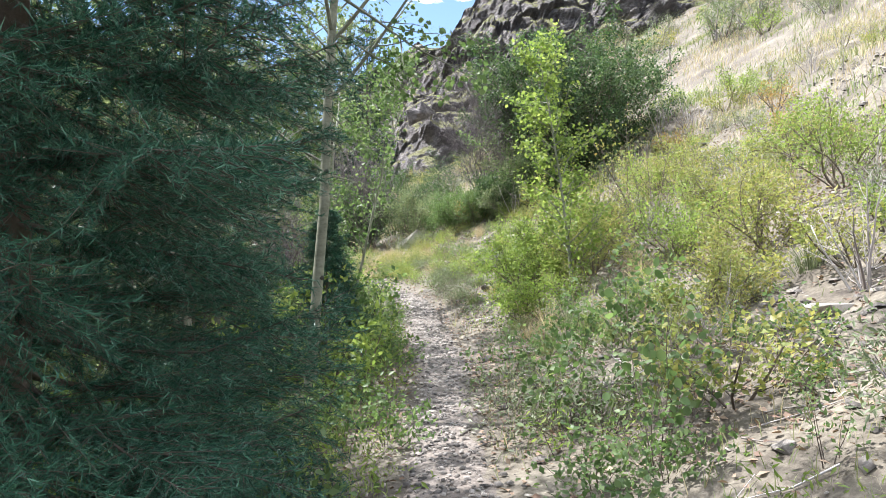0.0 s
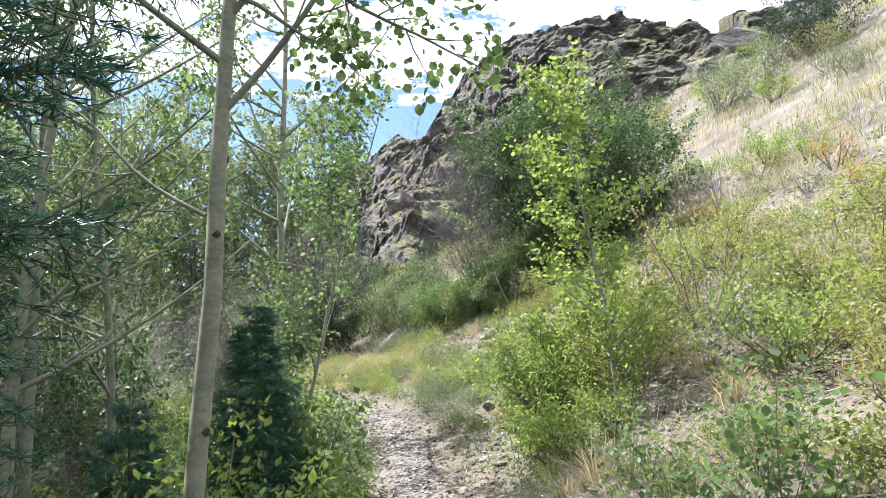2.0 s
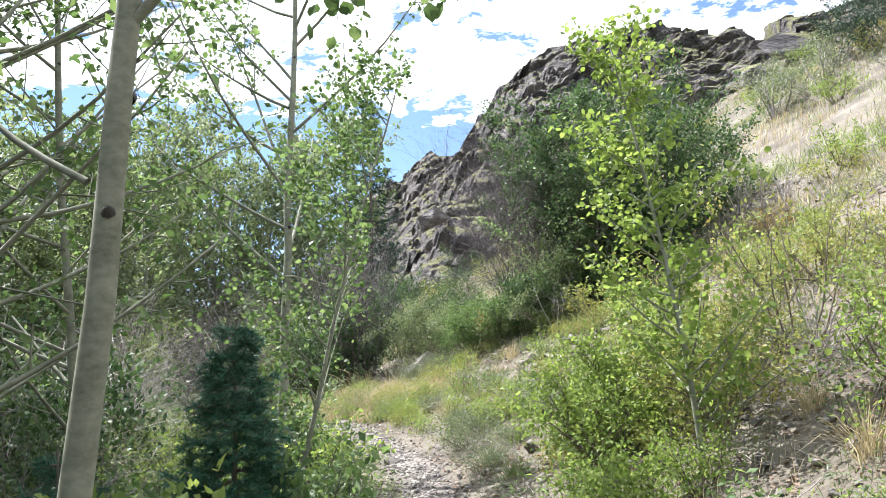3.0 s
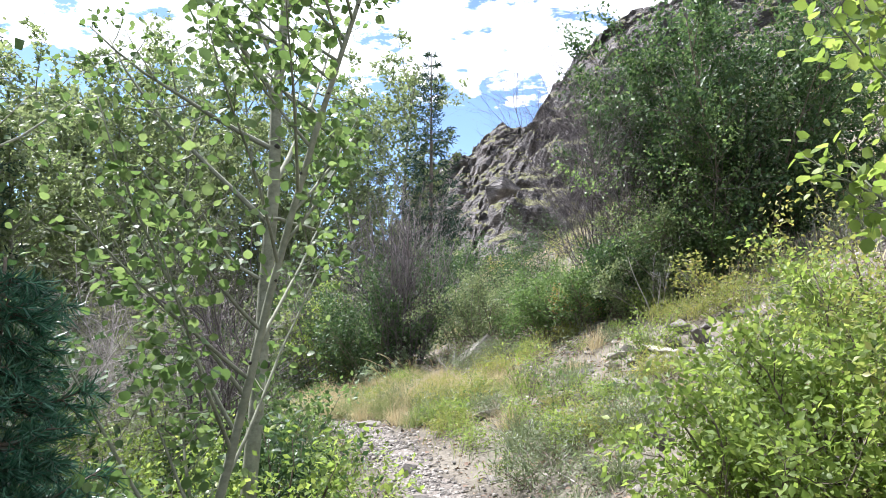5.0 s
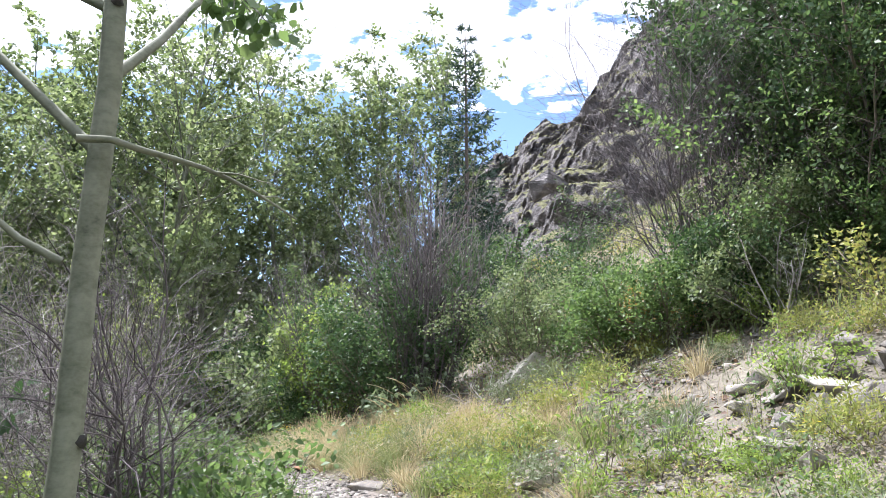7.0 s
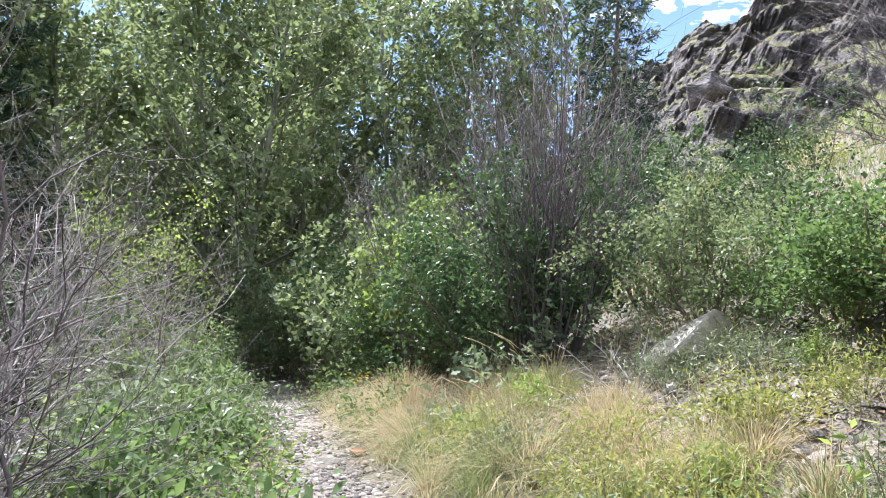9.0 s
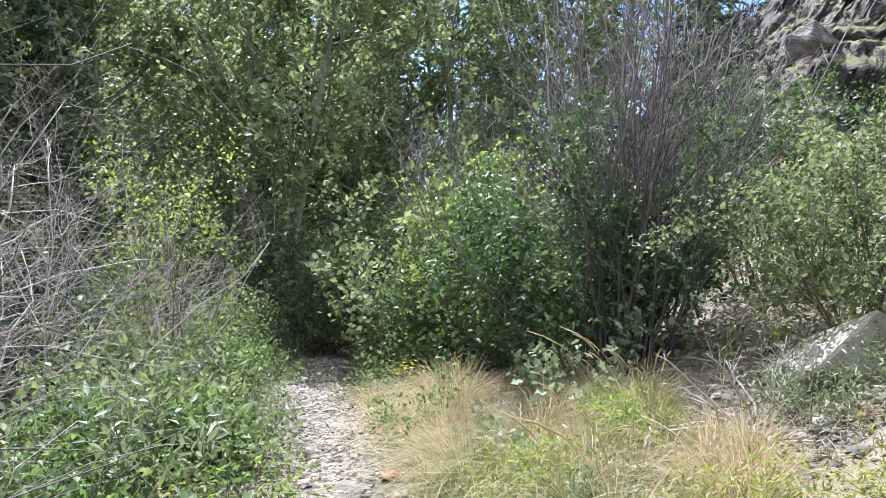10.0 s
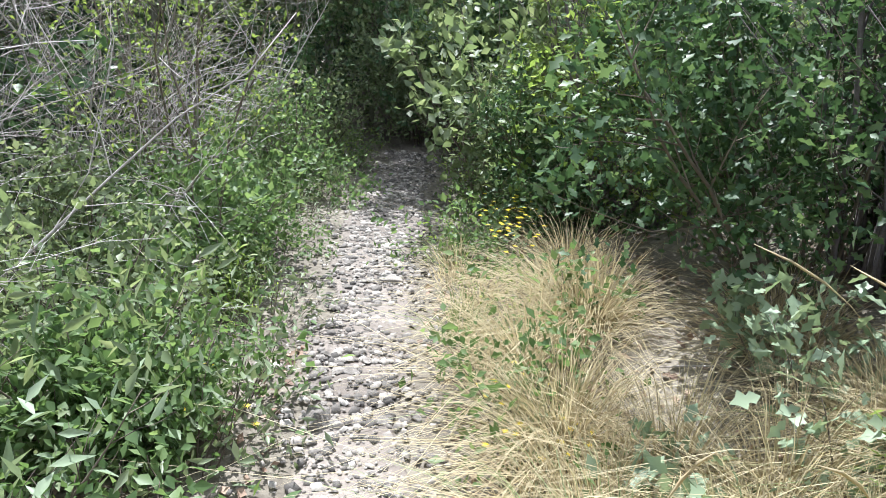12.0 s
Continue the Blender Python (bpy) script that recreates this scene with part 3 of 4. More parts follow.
def tuft(rng, x, y, height, count, label, mat, lean=(0, 0), spread=0.07, name="grass_tuft", group="grass tufts", width=0.0018, fan=0.55, stalks=0):
    ob = thing(name, label, "grass", x, y, -0.01, group)
    px, py = rng.normal(0, spread, count), rng.normal(0, spread, count)
    ln = np.stack([px, py], -1) / spread * fan + np.array(lean) + rng.normal(0, 0.25, (count, 2))
    pz = ground_z(x + px, y + py) - ground_z(x, y)
    stuff(part("blade_mass", *arched(rng, px, py, pz, ln, height, width), mat, ob))
    for _ in range(stalks):
        d = rng.normal(0, 0.35, 2) + np.array(lean)
        f = np.linspace(0, 1, 9)
        hh = height * (1.3 + 0.8 * rng.random())
        pts = np.stack([d[0] * hh * f ** 2, d[1] * hh * f ** 2, hh * (f - 0.25 * f ** 3)], -1)
        rad = np.where(f > 0.72, 0.0042, 0.0014) * np.where(f > 0.97, 0.3, 1)
        part("seed_stalk", *tube(pts, rad, 4), M_STRAW, ob)
    return ob


def stone_mesh(rng, name, mat, flat=0.4, corners=15):
    """A broken, sharp-faced stone about one metre across: the hull of scattered corners, its edges worn a little."""
    bm = bmesh.new()
    for _ in range(corners):
        v = rng.normal(0, 1, 3)
        v = v / np.abs(v).max() * (0.34 + 0.16 * rng.random())
        bm.verts.new((v[0], v[1], v[2] * flat))
    hull = bmesh.ops.convex_hull(bm, input=bm.verts)
    bmesh.ops.delete(bm, geom=[g for g in hull["geom_interior"] if isinstance(g, bmesh.types.BMVert)], context="VERTS")
    bmesh.ops.dissolve_limit(bm, angle_limit=radians(14), verts=bm.verts, edges=bm.edges)
    bmesh.ops.bevel(bm, geom=bm.edges[:], offset=0.018, segments=1, affect="EDGES")
    me = bpy.data.meshes.new(name)
    bm.to_mesh(me)
    bm.free()
    me.materials.append(mat)
    return me


def stone(mesh, x, y, sx, sy, sz, turn, label, tip=(0, 0), name="stone", group="", sink=0.3, dz=0.0):
    ob = new(name, mesh)
    ob.matrix_basis = pose(x, y, float(ground_z(x, y)) + sz * (0.5 - sink) * 0.4 + dz, tip[0], tip[1], turn) @ Matrix.Diagonal((sx, sy, sz, 1))
    return tagged(ob, label, "rock", group)


def copies(bases, places, low=0.8, high=1.25, seed=0, group=""):
    """Plants of a few kinds at many places, each turned and of its own size."""
    rng = np.random.default_rng(seed)
    for k, (x, y) in enumerate(places):
        s = rng.uniform(low, high)
        ob = copy_thing(bases[int(rng.integers(len(bases)))], pose(x, y, float(ground_z(x, y)) - 0.03, 0, 0, rng.uniform(0, 360)))
        ob.scale = (s, s, s * rng.uniform(0.85, 1.15))
        if group:
            ob["group"] = group


def joined(name, label, category, bases, places, low, high, seed):
    """Plants past counting, as one sheet of geometry a material."""
    rng = np.random.default_rng(seed)
    heaps = {}
    arrays = []
    for b in bases:
        got = []
        for c in b.children:
            me = c.data
            v, t = np.zeros(len(me.vertices) * 3, np.float32), np.zeros(len(me.polygons) * 3, np.int32)
            me.vertices.foreach_get("co", v)
            me.loops.foreach_get("vertex_index", t)
            got.append((v.reshape(-1, 3), t.reshape(-1, 3), me.materials[0]))
        arrays.append(got)
    for x, y in places:
        s, a, k = rng.uniform(low, high), rng.uniform(0, 6.283), int(rng.integers(len(bases)))
        turn = np.array([(math.cos(a), math.sin(a), 0), (-math.sin(a), math.cos(a), 0), (0, 0, 1)])
        for v, t, m in arrays[k]:
            heaps.setdefault(m.name, (m, []))[1].append((v @ turn * s + np.array([x, y, float(ground_z(x, y)) - 0.04]), t))
    top = None
    for m, heap in heaps.values():
        ob = part(name if top is None else m.name, *join(heap), m, top)
        if top is None:
            top = ob
        stuff(ob)
    return tagged(top, label, category, kind="stuff")


def spread_out(rng, count, x0, x1, y0, y1, d0, d1, gap, patch=None):
    """Places on the ground between two distances from the path, not closer than gap to each other."""
    got = []
    for _ in range(count * 30):
        x, y = rng.uniform(x0, x1), rng.uniform(y0, y1)
        dd = float(side(x, y))
        if not d0 < dd < d1 or any((x - a) ** 2 + (y - b) ** 2 < gap * gap for a, b in got):
            continue
        if patch is not None and fbm(np.array(x), np.array(y), patch, 2, 3.0) < -0.1:
            continue
        got.append((x, y))
        if len(got) == count:
            break
    return got


# ---------------------------------------------------------------- conifers
R = np.random.default_rng
fir(R(1), -1.9, 3.35, 11.0, 4.7, "dark blue-green fir with soft drooping boughs beside the path", M_NEEDLE, whorls=50, needle=0.045, per=44, bottom=0.02, sprays=9, needle_w=1.6, fade=0.3, tiers=7)
fir(R(2), -1.31, 8.75, 1.85, 1.15, "small bushy dark green fir sapling by the path", M_NEEDLE, "fir_sapling", whorls=23, needle=0.048, per=80, bottom=0.02, sprays=10, needle_w=1.5)
fir(R(3), -2.0, 8.1, 1.5, 1.1, "small pale blue-green fir sapling", M_NEEDLE, "fir_sapling", whorls=18, needle=0.048, per=70, bottom=0.02, sprays=9, needle_w=1.5)

# ---------------------------------------------------------------- aspens
TRUNK_A = aspen(R(11), -1.1, 6.2, 7.5, 0.05, (0.09, 0.0), "tall slender aspen with pale bark and dark scars", kids=(22, 7), bare=0.34, each=17)
TRUNK_B = aspen(R(12), -1.76, 11.8, 7.5, 0.055, (0.0, 0.02), "tall slender aspen with pale grey-green bark", kids=(22, 7), bare=0.30, each=15)
aspen(R(13), -1.2, 9.5, 3.5, 0.021, (0.11, 0.03), "young leaning aspen full of bright leaves", kids=(40, 6), bare=0.16, leaf=0.033, mat=M_ASPEN, ratio=0.27, each=20, shape=LEAF)
aspen(R(14), 1.54, 9.33, 3.1, 0.022, (-0.03, 0.0), "slim bright green aspen sapling on the bank", kids=(44, 6), bare=0.08, leaf=0.04, mat=M_YOUNG, ratio=0.23, knots=False, each=15)
aspen(R(15), -2.5, 7.45, 6.5, 0.045, (0.12, 0.0), "slender aspen leaning over the undergrowth", kids=(22, 7), bare=0.25, each=18, leaf=0.055, shape=KITE)
aspen(R(16), -3.4, 8.0, 7.0, 0.05, (0.02, 0.0), "slender aspen among the undergrowth", kids=(24, 7), bare=0.18, each=18, leaf=0.055, shape=KITE)
aspen(R(17), -3.0, 10.2, 6.8, 0.045, (0.03, 0.0), "slender aspen among the undergrowth", kids=(24, 7), bare=0.2, each=18, leaf=0.055, shape=KITE)
aspen(R(18), 1.4, 1.9, 2.9, 0.018, (-0.1, 0.0), "slim aspen sapling beside the path", kids=(14, 4), bare=0.62, leaf=0.05, ratio=0.2, knots=False, each=8)

aspen(R(19), -2.95, 8.6, 7.5, 0.05, (0.02, 0.0), "slender aspen with thin bare lower branches", kids=(22, 6), bare=0.3, each=15, leaf=0.055, shape=KITE)


def arm(rng, tree, start, end, radius, each=10, leaf=0.05, kids=(9, 4), lift=-0.25, wiggle=0.1):
    """One long bough of a tree, from a place on its trunk towards another place."""
    o = np.array(tree.location)
    a, b = np.array(start) - o, np.array(end) - o
    lines = prune(grow(rng, a, b - a, float(np.linalg.norm(b - a)), radius, 0.8, 2, kids, wiggle, lift, 8, 0.4, 0.25), o)
    ob = part("branch", *wood(lines, 0, 9, (6, 4, 3)), M_BARK, tree, smooth=True)
    if each:
        stuff(part("foliage", *leaves_on(rng, lines, 1, each, leaf, ROUND, tree.location, 0.5), M_ASPEN, ob))


arm(R(21), TRUNK_A, (-0.80, 6.2, 3.5), (0.35, 6.1, 3.0), 0.014, 5, 0.042)
arm(R(22), TRUNK_A, (-0.82, 6.2, 3.2), (-0.2, 6.35, 3.1), 0.012, 4, 0.042)
arm(R(23), TRUNK_B, (-1.72, 11.82, 2.60), (-1.1, 12.4, 2.72), 0.014, 0, kids=(5, 2), lift=-0.2)
arm(R(24), TRUNK_B, (-1.74, 11.82, 3.6), (-1.2, 12.15, 3.05), 0.014, 6, kids=(8, 3), lift=-0.3)
arm(R(25), TRUNK_B, (-1.74, 11.82, 2.2), (-2.2, 11.6, 2.5), 0.016, 0, kids=(4, 2), lift=0.1)
arm(R(26), TRUNK_A, (-0.97, 6.2, 2.2), (-1.9, 6.7, 2.7), 0.012, 0, kids=(7, 3), lift=0.1)

# ---------------------------------------------------------------- shrubs of the bank
for k, (sx, sy, sh, sw) in enumerate([(1.12, 10.45, 0.85, 0.75), (1.7, 11.1, 0.9, 0.8), (2.6, 8.4, 0.75, 1.1), (3.0, 7.2, 0.8, 1.1), (3.5, 9.4, 0.9, 1.3), (2.2, 6.2, 0.6, 0.9), (4.1, 7.9, 0.9, 1.2), (2.2, 11.0, 0.8, 1.2), (1.9, 9.9, 0.8, 0.7), (2.2, 11.7, 1.1, 1.2), (1.0, 9.1, 0.6, 0.7), (4.6, 9.9, 0.7, 1.0), (3.6, 11.8, 0.8, 1.1)]):
    shrub(R(30 + k), sx, sy, sh, sw, "yellowing green leafy shrub on the dry bank", (M_YOUNG if k < 2 else (M_YELLOW, M_YELLOW, M_YOUNG, M_YELLOW)[k % 4]), leaf=0.034 if k > 1 else 0.04, each=7 if k > 1 else 15, stems=15, group="shrubs on the bank", start=0.12, wiggle=0.2, fan=0.75)
shrub(R(50), 2.75, 17.5, 3.3, 2.9, "large dense dark green bush under the crag", M_DARK, leaf=0.062, stems=34, each=20, kids=(14, 6), fan=0.6, radius=0.02, start=0.03, ratio=0.4)
shrub(R(55), 2.35, 16.75, 2.0, 1.7, "leafy green bush in front of the dark bush", M_ASPEN, leaf=0.045, stems=16, each=13, kids=(9, 4), start=0.08, wiggle=0.16)
shrub(R(51), 1.15, 17.9, 3.4, 1.7, "bare grey thicket beside the dark bush", M_DARK, stems=44, each=0, kids=(15, 8), twig=M_WILLOW, fan=0.75, start=0.12, wiggle=0.17)
shrub(R(52), -2.0, 18.9, 2.9, 1.9, "clump of bare upright grey-brown willow stems", M_DARK, stems=70, each=0, kids=(9, 4), twig=M_WILLOW, fan=0.3, ratio=0.3, name="willow_clump", wiggle=0.08, radius=0.011)
shrub(R(54), -3.35, 20.0, 2.5, 1.8, "clump of bare reddish-grey willow stems", M_DARK, stems=46, each=0, kids=(9, 5), twig=M_WILLOW, fan=0.55, ratio=0.38, name="willow_clump", wiggle=0.1, radius=0.009)
shrub(R(53), -2.35, 19.0, 1.6, 2.0, "dense dark green bush with a shady hollow", M_DARK, leaf=0.045, stems=22, each=16, kids=(9, 5), start=0.05, shape=OAK)
for k, (sx, sy, sh, sw) in enumerate([(-0.6, 18.4, 1.1, 1.2), (0.2, 17.6, 0.8, 1.2), (-0.2, 20.2, 1.5, 1.6), (1.4, 16.6, 0.7, 0.9), (2.2, 16.8, 0.9, 1.1), (3.1, 16.9, 0.9, 1.1), (1.7, 17.0, 1.1, 1.1), (0.7, 17.2, 1.0, 1.2), (1.2, 16.9, 0.9, 1.0), (-3.3, 20.9, 1.2, 1.4), (-4.2, 21.6, 2.0, 1.6), (-3.9, 19.9, 0.9, 0.9), (-4.5, 20.3, 1.1, 0.9), (-5.0, 23.0, 2.2, 1.8), (-1.2, 20.6, 1.6, 1.6)]):
    shrub(R(60 + k), sx, sy, sh, sw, "leafy green shrub at the foot of the slope", (M_POPLAR, M_ASPEN, M_DARK)[k % 3], leaf=0.038, stems=15, each=17, start=0.08, wiggle=0.16, group="shrubs below the slope")
for k, (sx, sy, sh, sw) in enumerate([(-5.35, 16.1, 2.7, 2.4), (-6.6, 18.6, 2.4, 2.2), (-4.8, 12.4, 2.3, 2.4), (-3.9, 10.0, 1.9, 1.9), (-2.8, 13.95, 2.2, 0.6)]):
    shrub(R(70 + 3 * k), sx, sy, sh, sw, "dead grey tangle of bare branches", M_DARK, stems=24, each=0, kids=(12, 8), twig=(M_GREYTWIG, M_GREYTWIG, M_GREYTWIG, M_WILLOW, M_WILLOW)[k], fan=0.95, name="dead_bush", wiggle=0.2, lift=-0.1, radius=0.012, ratio=0.5, start=0.15, group="dead bushes")
shrub(R(78), -1.05, 17.35, 0.45, 1.5, "low brush pile of dead grey sticks", M_DARK, stems=26, each=0, kids=(5, 3), twig=M_GREYTWIG, fan=1.3, name="brush_pile", wiggle=0.14, lift=-0.3, radius=0.008, category="dead wood")
shrub(R(71), -5.9, 18.8, 2.0, 1.0, "slim leafy shrub among dead branches", M_YOUNG, stems=9, each=11)

# undergrowth on the low side, a few kinds strewn widely
for k, (sx, sy, sh, sw) in enumerate([(-3.55, 15.6, 0.55, 0.8), (-4.2, 15.3, 0.75, 1.0), (-4.25, 16.3, 0.6, 0.9), (-4.0, 16.9, 0.45, 0.6), (-4.8, 17.2, 0.65, 0.9), (-4.9, 18.1, 0.6, 0.8), (-5.6, 18.6, 0.7, 0.9), (-5.4, 17.6, 0.8, 1.0), (-6.1, 19.8, 0.8, 0.9), (-3.1, 14.5, 0.6, 0.8), (-6.9, 21.0, 0.9, 0.9)]):
    shrub(R(180 + k), sx, sy, sh, sw, "low leafy bright green undergrowth beside the path", (M_ASPEN, M_POPLAR, M_ASPEN)[k % 3], leaf=0.045, stems=18, each=8, kids=(6, 3), group="undergrowth", apart=False, start=0.05, ratio=0.4, droop=0.0)
EDGE = [shrub(R(440 + k), *at, 0.36, 0.5, "low leafy herbs at the edge of the path", m, leaf=0.04, stems=11, each=6, kids=(6,), levels=1, shape=shp, name="herb", category="plant", radius=0.003, apart=False, fan=0.7, start=0.1, steps=5, group="herbs", thin=0)
        for k, (at, m, shp) in enumerate([((-3.75, 16.6), M_ASPEN, KITE), ((-4.4, 17.75), M_YOUNG, LANCE), ((-3.4, 15.9), M_SAGE, LANCE)])]
copies(EDGE, spread_out(R(445), 44, -7.5, -1.5, 13, 22, -0.75, -0.36, 0.28) + spread_out(R(446), 20, -7, -1, 17.5, 22, 0.36, 0.9, 0.3) + spread_out(R(447), 30, -1.5, 0.5, 3, 13, -0.8, -0.4, 0.3) + spread_out(R(448), 26, 0, 3, 2.5, 8, 0.5, 2.4, 0.35), 0.6, 1.25, 449)
for k, (sx, sy, sh, sw) in enumerate([(-7.0, 23.0, 1.2, 1.0), (-6.2, 23.3, 1.7, 1.3), (-7.8, 24.0, 2.0, 1.4)]):
    shrub(R(453 + k), sx, sy, sh, sw, "pale green leafy shrub where the path bends away", (M_POPLAR, M_YOUNG, M_POPLAR)[k], leaf=0.045, stems=14, each=14, kids=(8, 4), start=0.04, group="shrubs below the slope")
shrub(R(450), -3.55, 19.9, 1.7, 1.2, "bright leafy shrub beside the path", M_YOUNG, leaf=0.05, stems=12, each=12, kids=(8, 4), start=0.05, group="shrubs below the slope")
LOW = [shrub(R(80 + k), *at, h, w, lab, m, leaf=lf, stems=10, each=6, kids=(5, 3), group="undergrowth", apart=False, start=0.05, shape=shp, steps=5, thin=0)
       for k, (at, h, w, lab, m, lf, shp) in enumerate([
           ((-3.7, 12.4), 0.7, 1.1, "low leafy green undergrowth beside the path", M_ASPEN, 0.055, KITE),
           ((-3.4, 11.2), 0.8, 1.1, "low leafy green undergrowth beside the path", M_YOUNG, 0.05, KITE),
           ((-2.8, 13.6), 0.6, 0.9, "low dark green undergrowth", M_DARK, 0.05, KITE)])]
copies(LOW, spread_out(R(85), 90, -9, 0, 4.5, 14.5, -5.0, -0.7, 0.5) + spread_out(R(86), 20, -12, -5, 14.5, 26, -6, -1.6, 0.7), 0.55, 1.2, 86)
TALL = [shrub(R(95 + k), *at, h, w, lab, m, leaf=0.08, stems=10, each=7, kids=(8, 4), group="tall shrubs", apart=False, start=0.05, steps=5)
        for k, (at, h, w, lab, m) in enumerate([
            ((-6.6, 14.5), 2.0, 1.7, "tall leafy green shrub in the valley", M_POPLAR), ((-7.2, 17.5), 2.2, 1.8, "tall dark green shrub in the valley", M_DARK)])]
copies(TALL, [q for q in spread_out(R(87), 44, -14, -3, 5, 30, -9, -2.6, 1.1) if not (14 < q[1] < 18 and q[0] > -7.5)] + [(-6.0, 23.6), (-6.9, 24.6), (-7.6, 23.4), (-4.9, 24.0), (-3.6, 22.8), (-2.4, 22.0), (-5.6, 22.9), (-5.3, 21.9), (-4.6, 20.9), (-8.3, 22.4)], 0.6, 1.1, 88)

# bank plants: yellow shrubs, sage and bare twigs
BANK = [shrub(R(140 + k), *at, h, w, lab, m, leaf=lf, stems=8, each=e, kids=(5, 3), group="bank plants", apart=False, start=0.1, shape=shp, twig=tw, thin=th, steps=4)
        for k, (at, h, w, lab, m, lf, e, shp, tw, th) in enumerate([
            ((3.0, 5.6), 0.55, 0.8, "yellowing shrub on the dry bank", M_YELLOW, 0.042, 6, KITE, None, 1),
            ((3.6, 6.4), 0.45, 0.7, "grey-green sagebrush on the dry bank", M_SAGE, 0.035, 7, LANCE, M_GREYTWIG, 1),
            ((4.4, 9.0), 0.7, 0.8, "bare grey twiggy shrub on the dry bank", M_SAGE, 0.02, 1, LANCE, M_GREYTWIG, 2),
            ((4.9, 10.2), 0.55, 0.8, "bright green shrub on the bank", M_YOUNG, 0.036, 7, KITE, None, 1),
            ((3.3, 9.9), 0.6, 0.8, "pale yellow thin-leaved shrub on the dry bank", M_YELLOW, 0.03, 7, LANCE, M_GREYTWIG, 2)])]
copies(BANK, spread_out(R(145), 105, 0, 12, 2.5, 19, 1.4, 9, 0.45), 0.45, 1.15, 146)
for k, (sx, sy, sh) in enumerate([(5.04, 11.5, 0.5), (5.7, 13.3, 0.5), (4.5, 15.2, 0.45), (0.55, 17.2, 0.7)]):
    shrub(R(141 + 2 * k), sx, sy, sh, 0.7, "shrub turning orange on the dry bank", M_RED, leaf=0.032, stems=8, each=5, kids=(5, 3), group="orange shrubs", apart=False, steps=4)
joined("hill_scrub", "yellow and grey-green scrub dotted over the hillside", "bushes", BANK, spread_out(R(147), 120, -9, 38, 16, 62, 6, 42, 1.3), 0.9, 2.2, 148)
copies([BANK[1]], [(10.1, 34.7), (9.9, 24.6), (9.0, 25.4), (11.0, 25.8), (11.5, 31), (8.8, 33.5), (7.5, 30)], 2.4, 3.6, 149)
shrub(R(168), 11.6, 24.5, 2.4, 2.4, "dark green round juniper on the grassy slope", M_SPRUCE, leaf=0.09, stems=16, each=14, kids=(8, 4), shape=LANCE, name="juniper", start=0.02, apart=False)
CLUMP = []
for k, (sx, sy, sh, sw) in enumerate([(-0.55, 13.6, 0.3, 0.6), (-0.95, 15.2, 0.34, 0.7), (-0.6, 15.6, 0.3, 0.6), (0.35, 13.0, 0.3, 0.5), (-1.55, 16.5, 0.3, 0.7), (-1.0, 16.4, 0.34, 0.7), (-1.9, 16.9, 0.25, 0.5), (0.2, 15.3, 0.3, 0.6), (-0.3, 16.4, 0.3, 0.6), (-0.9, 14.3, 0.3, 0.5), (0.75, 12.7, 0.35, 0.6)]):
    CLUMP.append(shrub(R(420 + k), sx, sy, sh, sw, "low yellow-green clump on the grassy bank", (M_YOUNG, M_SAGE, M_YELLOW)[k % 3], leaf=0.034, stems=26, each=11, kids=(6,), levels=1, shape=LANCE, name="low_bush", group="low clumps", radius=0.003, apart=False, fan=0.7, start=0.1, steps=5, thin=0))
copies(CLUMP, [q for q in spread_out(R(435), 60, -2.5, 3.2, 10.5, 18, 0.5, 3.4, 0.33) if math.hypot(q[0] - 1.25, q[1] - 14.35) > 0.6], 0.5, 1.1, 436)
FORB = [shrub(R(150 + k), *at, h, 0.3, lab, m, leaf=lf, stems=4, each=6, kids=(4,), levels=1, group="forbs", apart=False, start=0.15, shape=shp, name="forb", category="plant", radius=0.003, steps=5, thin=0)
        for k, (at, h, lab, m, shp, lf) in enumerate([
            ((0.75, 6.0), 0.32, "leafy green forb beside the path", M_YOUNG, LANCE, 0.04), ((0.9, 5.2), 0.25, "grey-green forb beside the path", M_SAGE, LANCE, 0.035), ((0.95, 7.4), 0.3, "low green leafy forb", M_ASPEN, KITE, 0.028)])]
copies(FORB, spread_out(R(155), 80, -2, 4, 2.5, 20, 0.45, 2.5, 0.3) + spread_out(R(156), 50, -5, 2, 3, 20, -1.2, -0.42, 0.3), 0.6, 1.4, 157)
for k, (sx, sy, sh) in enumerate([(1.09, 3.95, 0.85), (1.5, 6.3, 0.75), (0.75, 5.0, 0.5)]):
    shrub(R(160 + k), sx, sy, sh, 0.5, "young aspen suckers with round leaves", M_ASPEN, leaf=0.045, stems=5, each=6, kids=(7,), levels=1, shape=ROUND, name="aspen_sucker", radius=0.005, group="aspen suckers")
shrub(R(165), 2.75, 10.6, 1.5, 1.3, "half-bare shrub with yellow-green leaves", M_YELLOW, leaf=0.04, stems=9, each=3, kids=(6, 3))
shrub(R(166), -0.02, 14.5, 0.62, 0.4, "upright leafy green forb on the grassy bank", M_YOUNG, leaf=0.05, stems=6, each=6, kids=(8,), levels=1, shape=LANCE, name="forb", category="plant", radius=0.004, fan=0.3)
shrub(R(167), -2.05, 17.7, 0.5, 0.5, "silvery green leafy weed in the dry grass", M_SILVER, leaf=0.06, stems=5, each=6, kids=(7,), levels=1, shape=OAK, name="weed", category="plant", radius=0.004, group="silvery weeds")
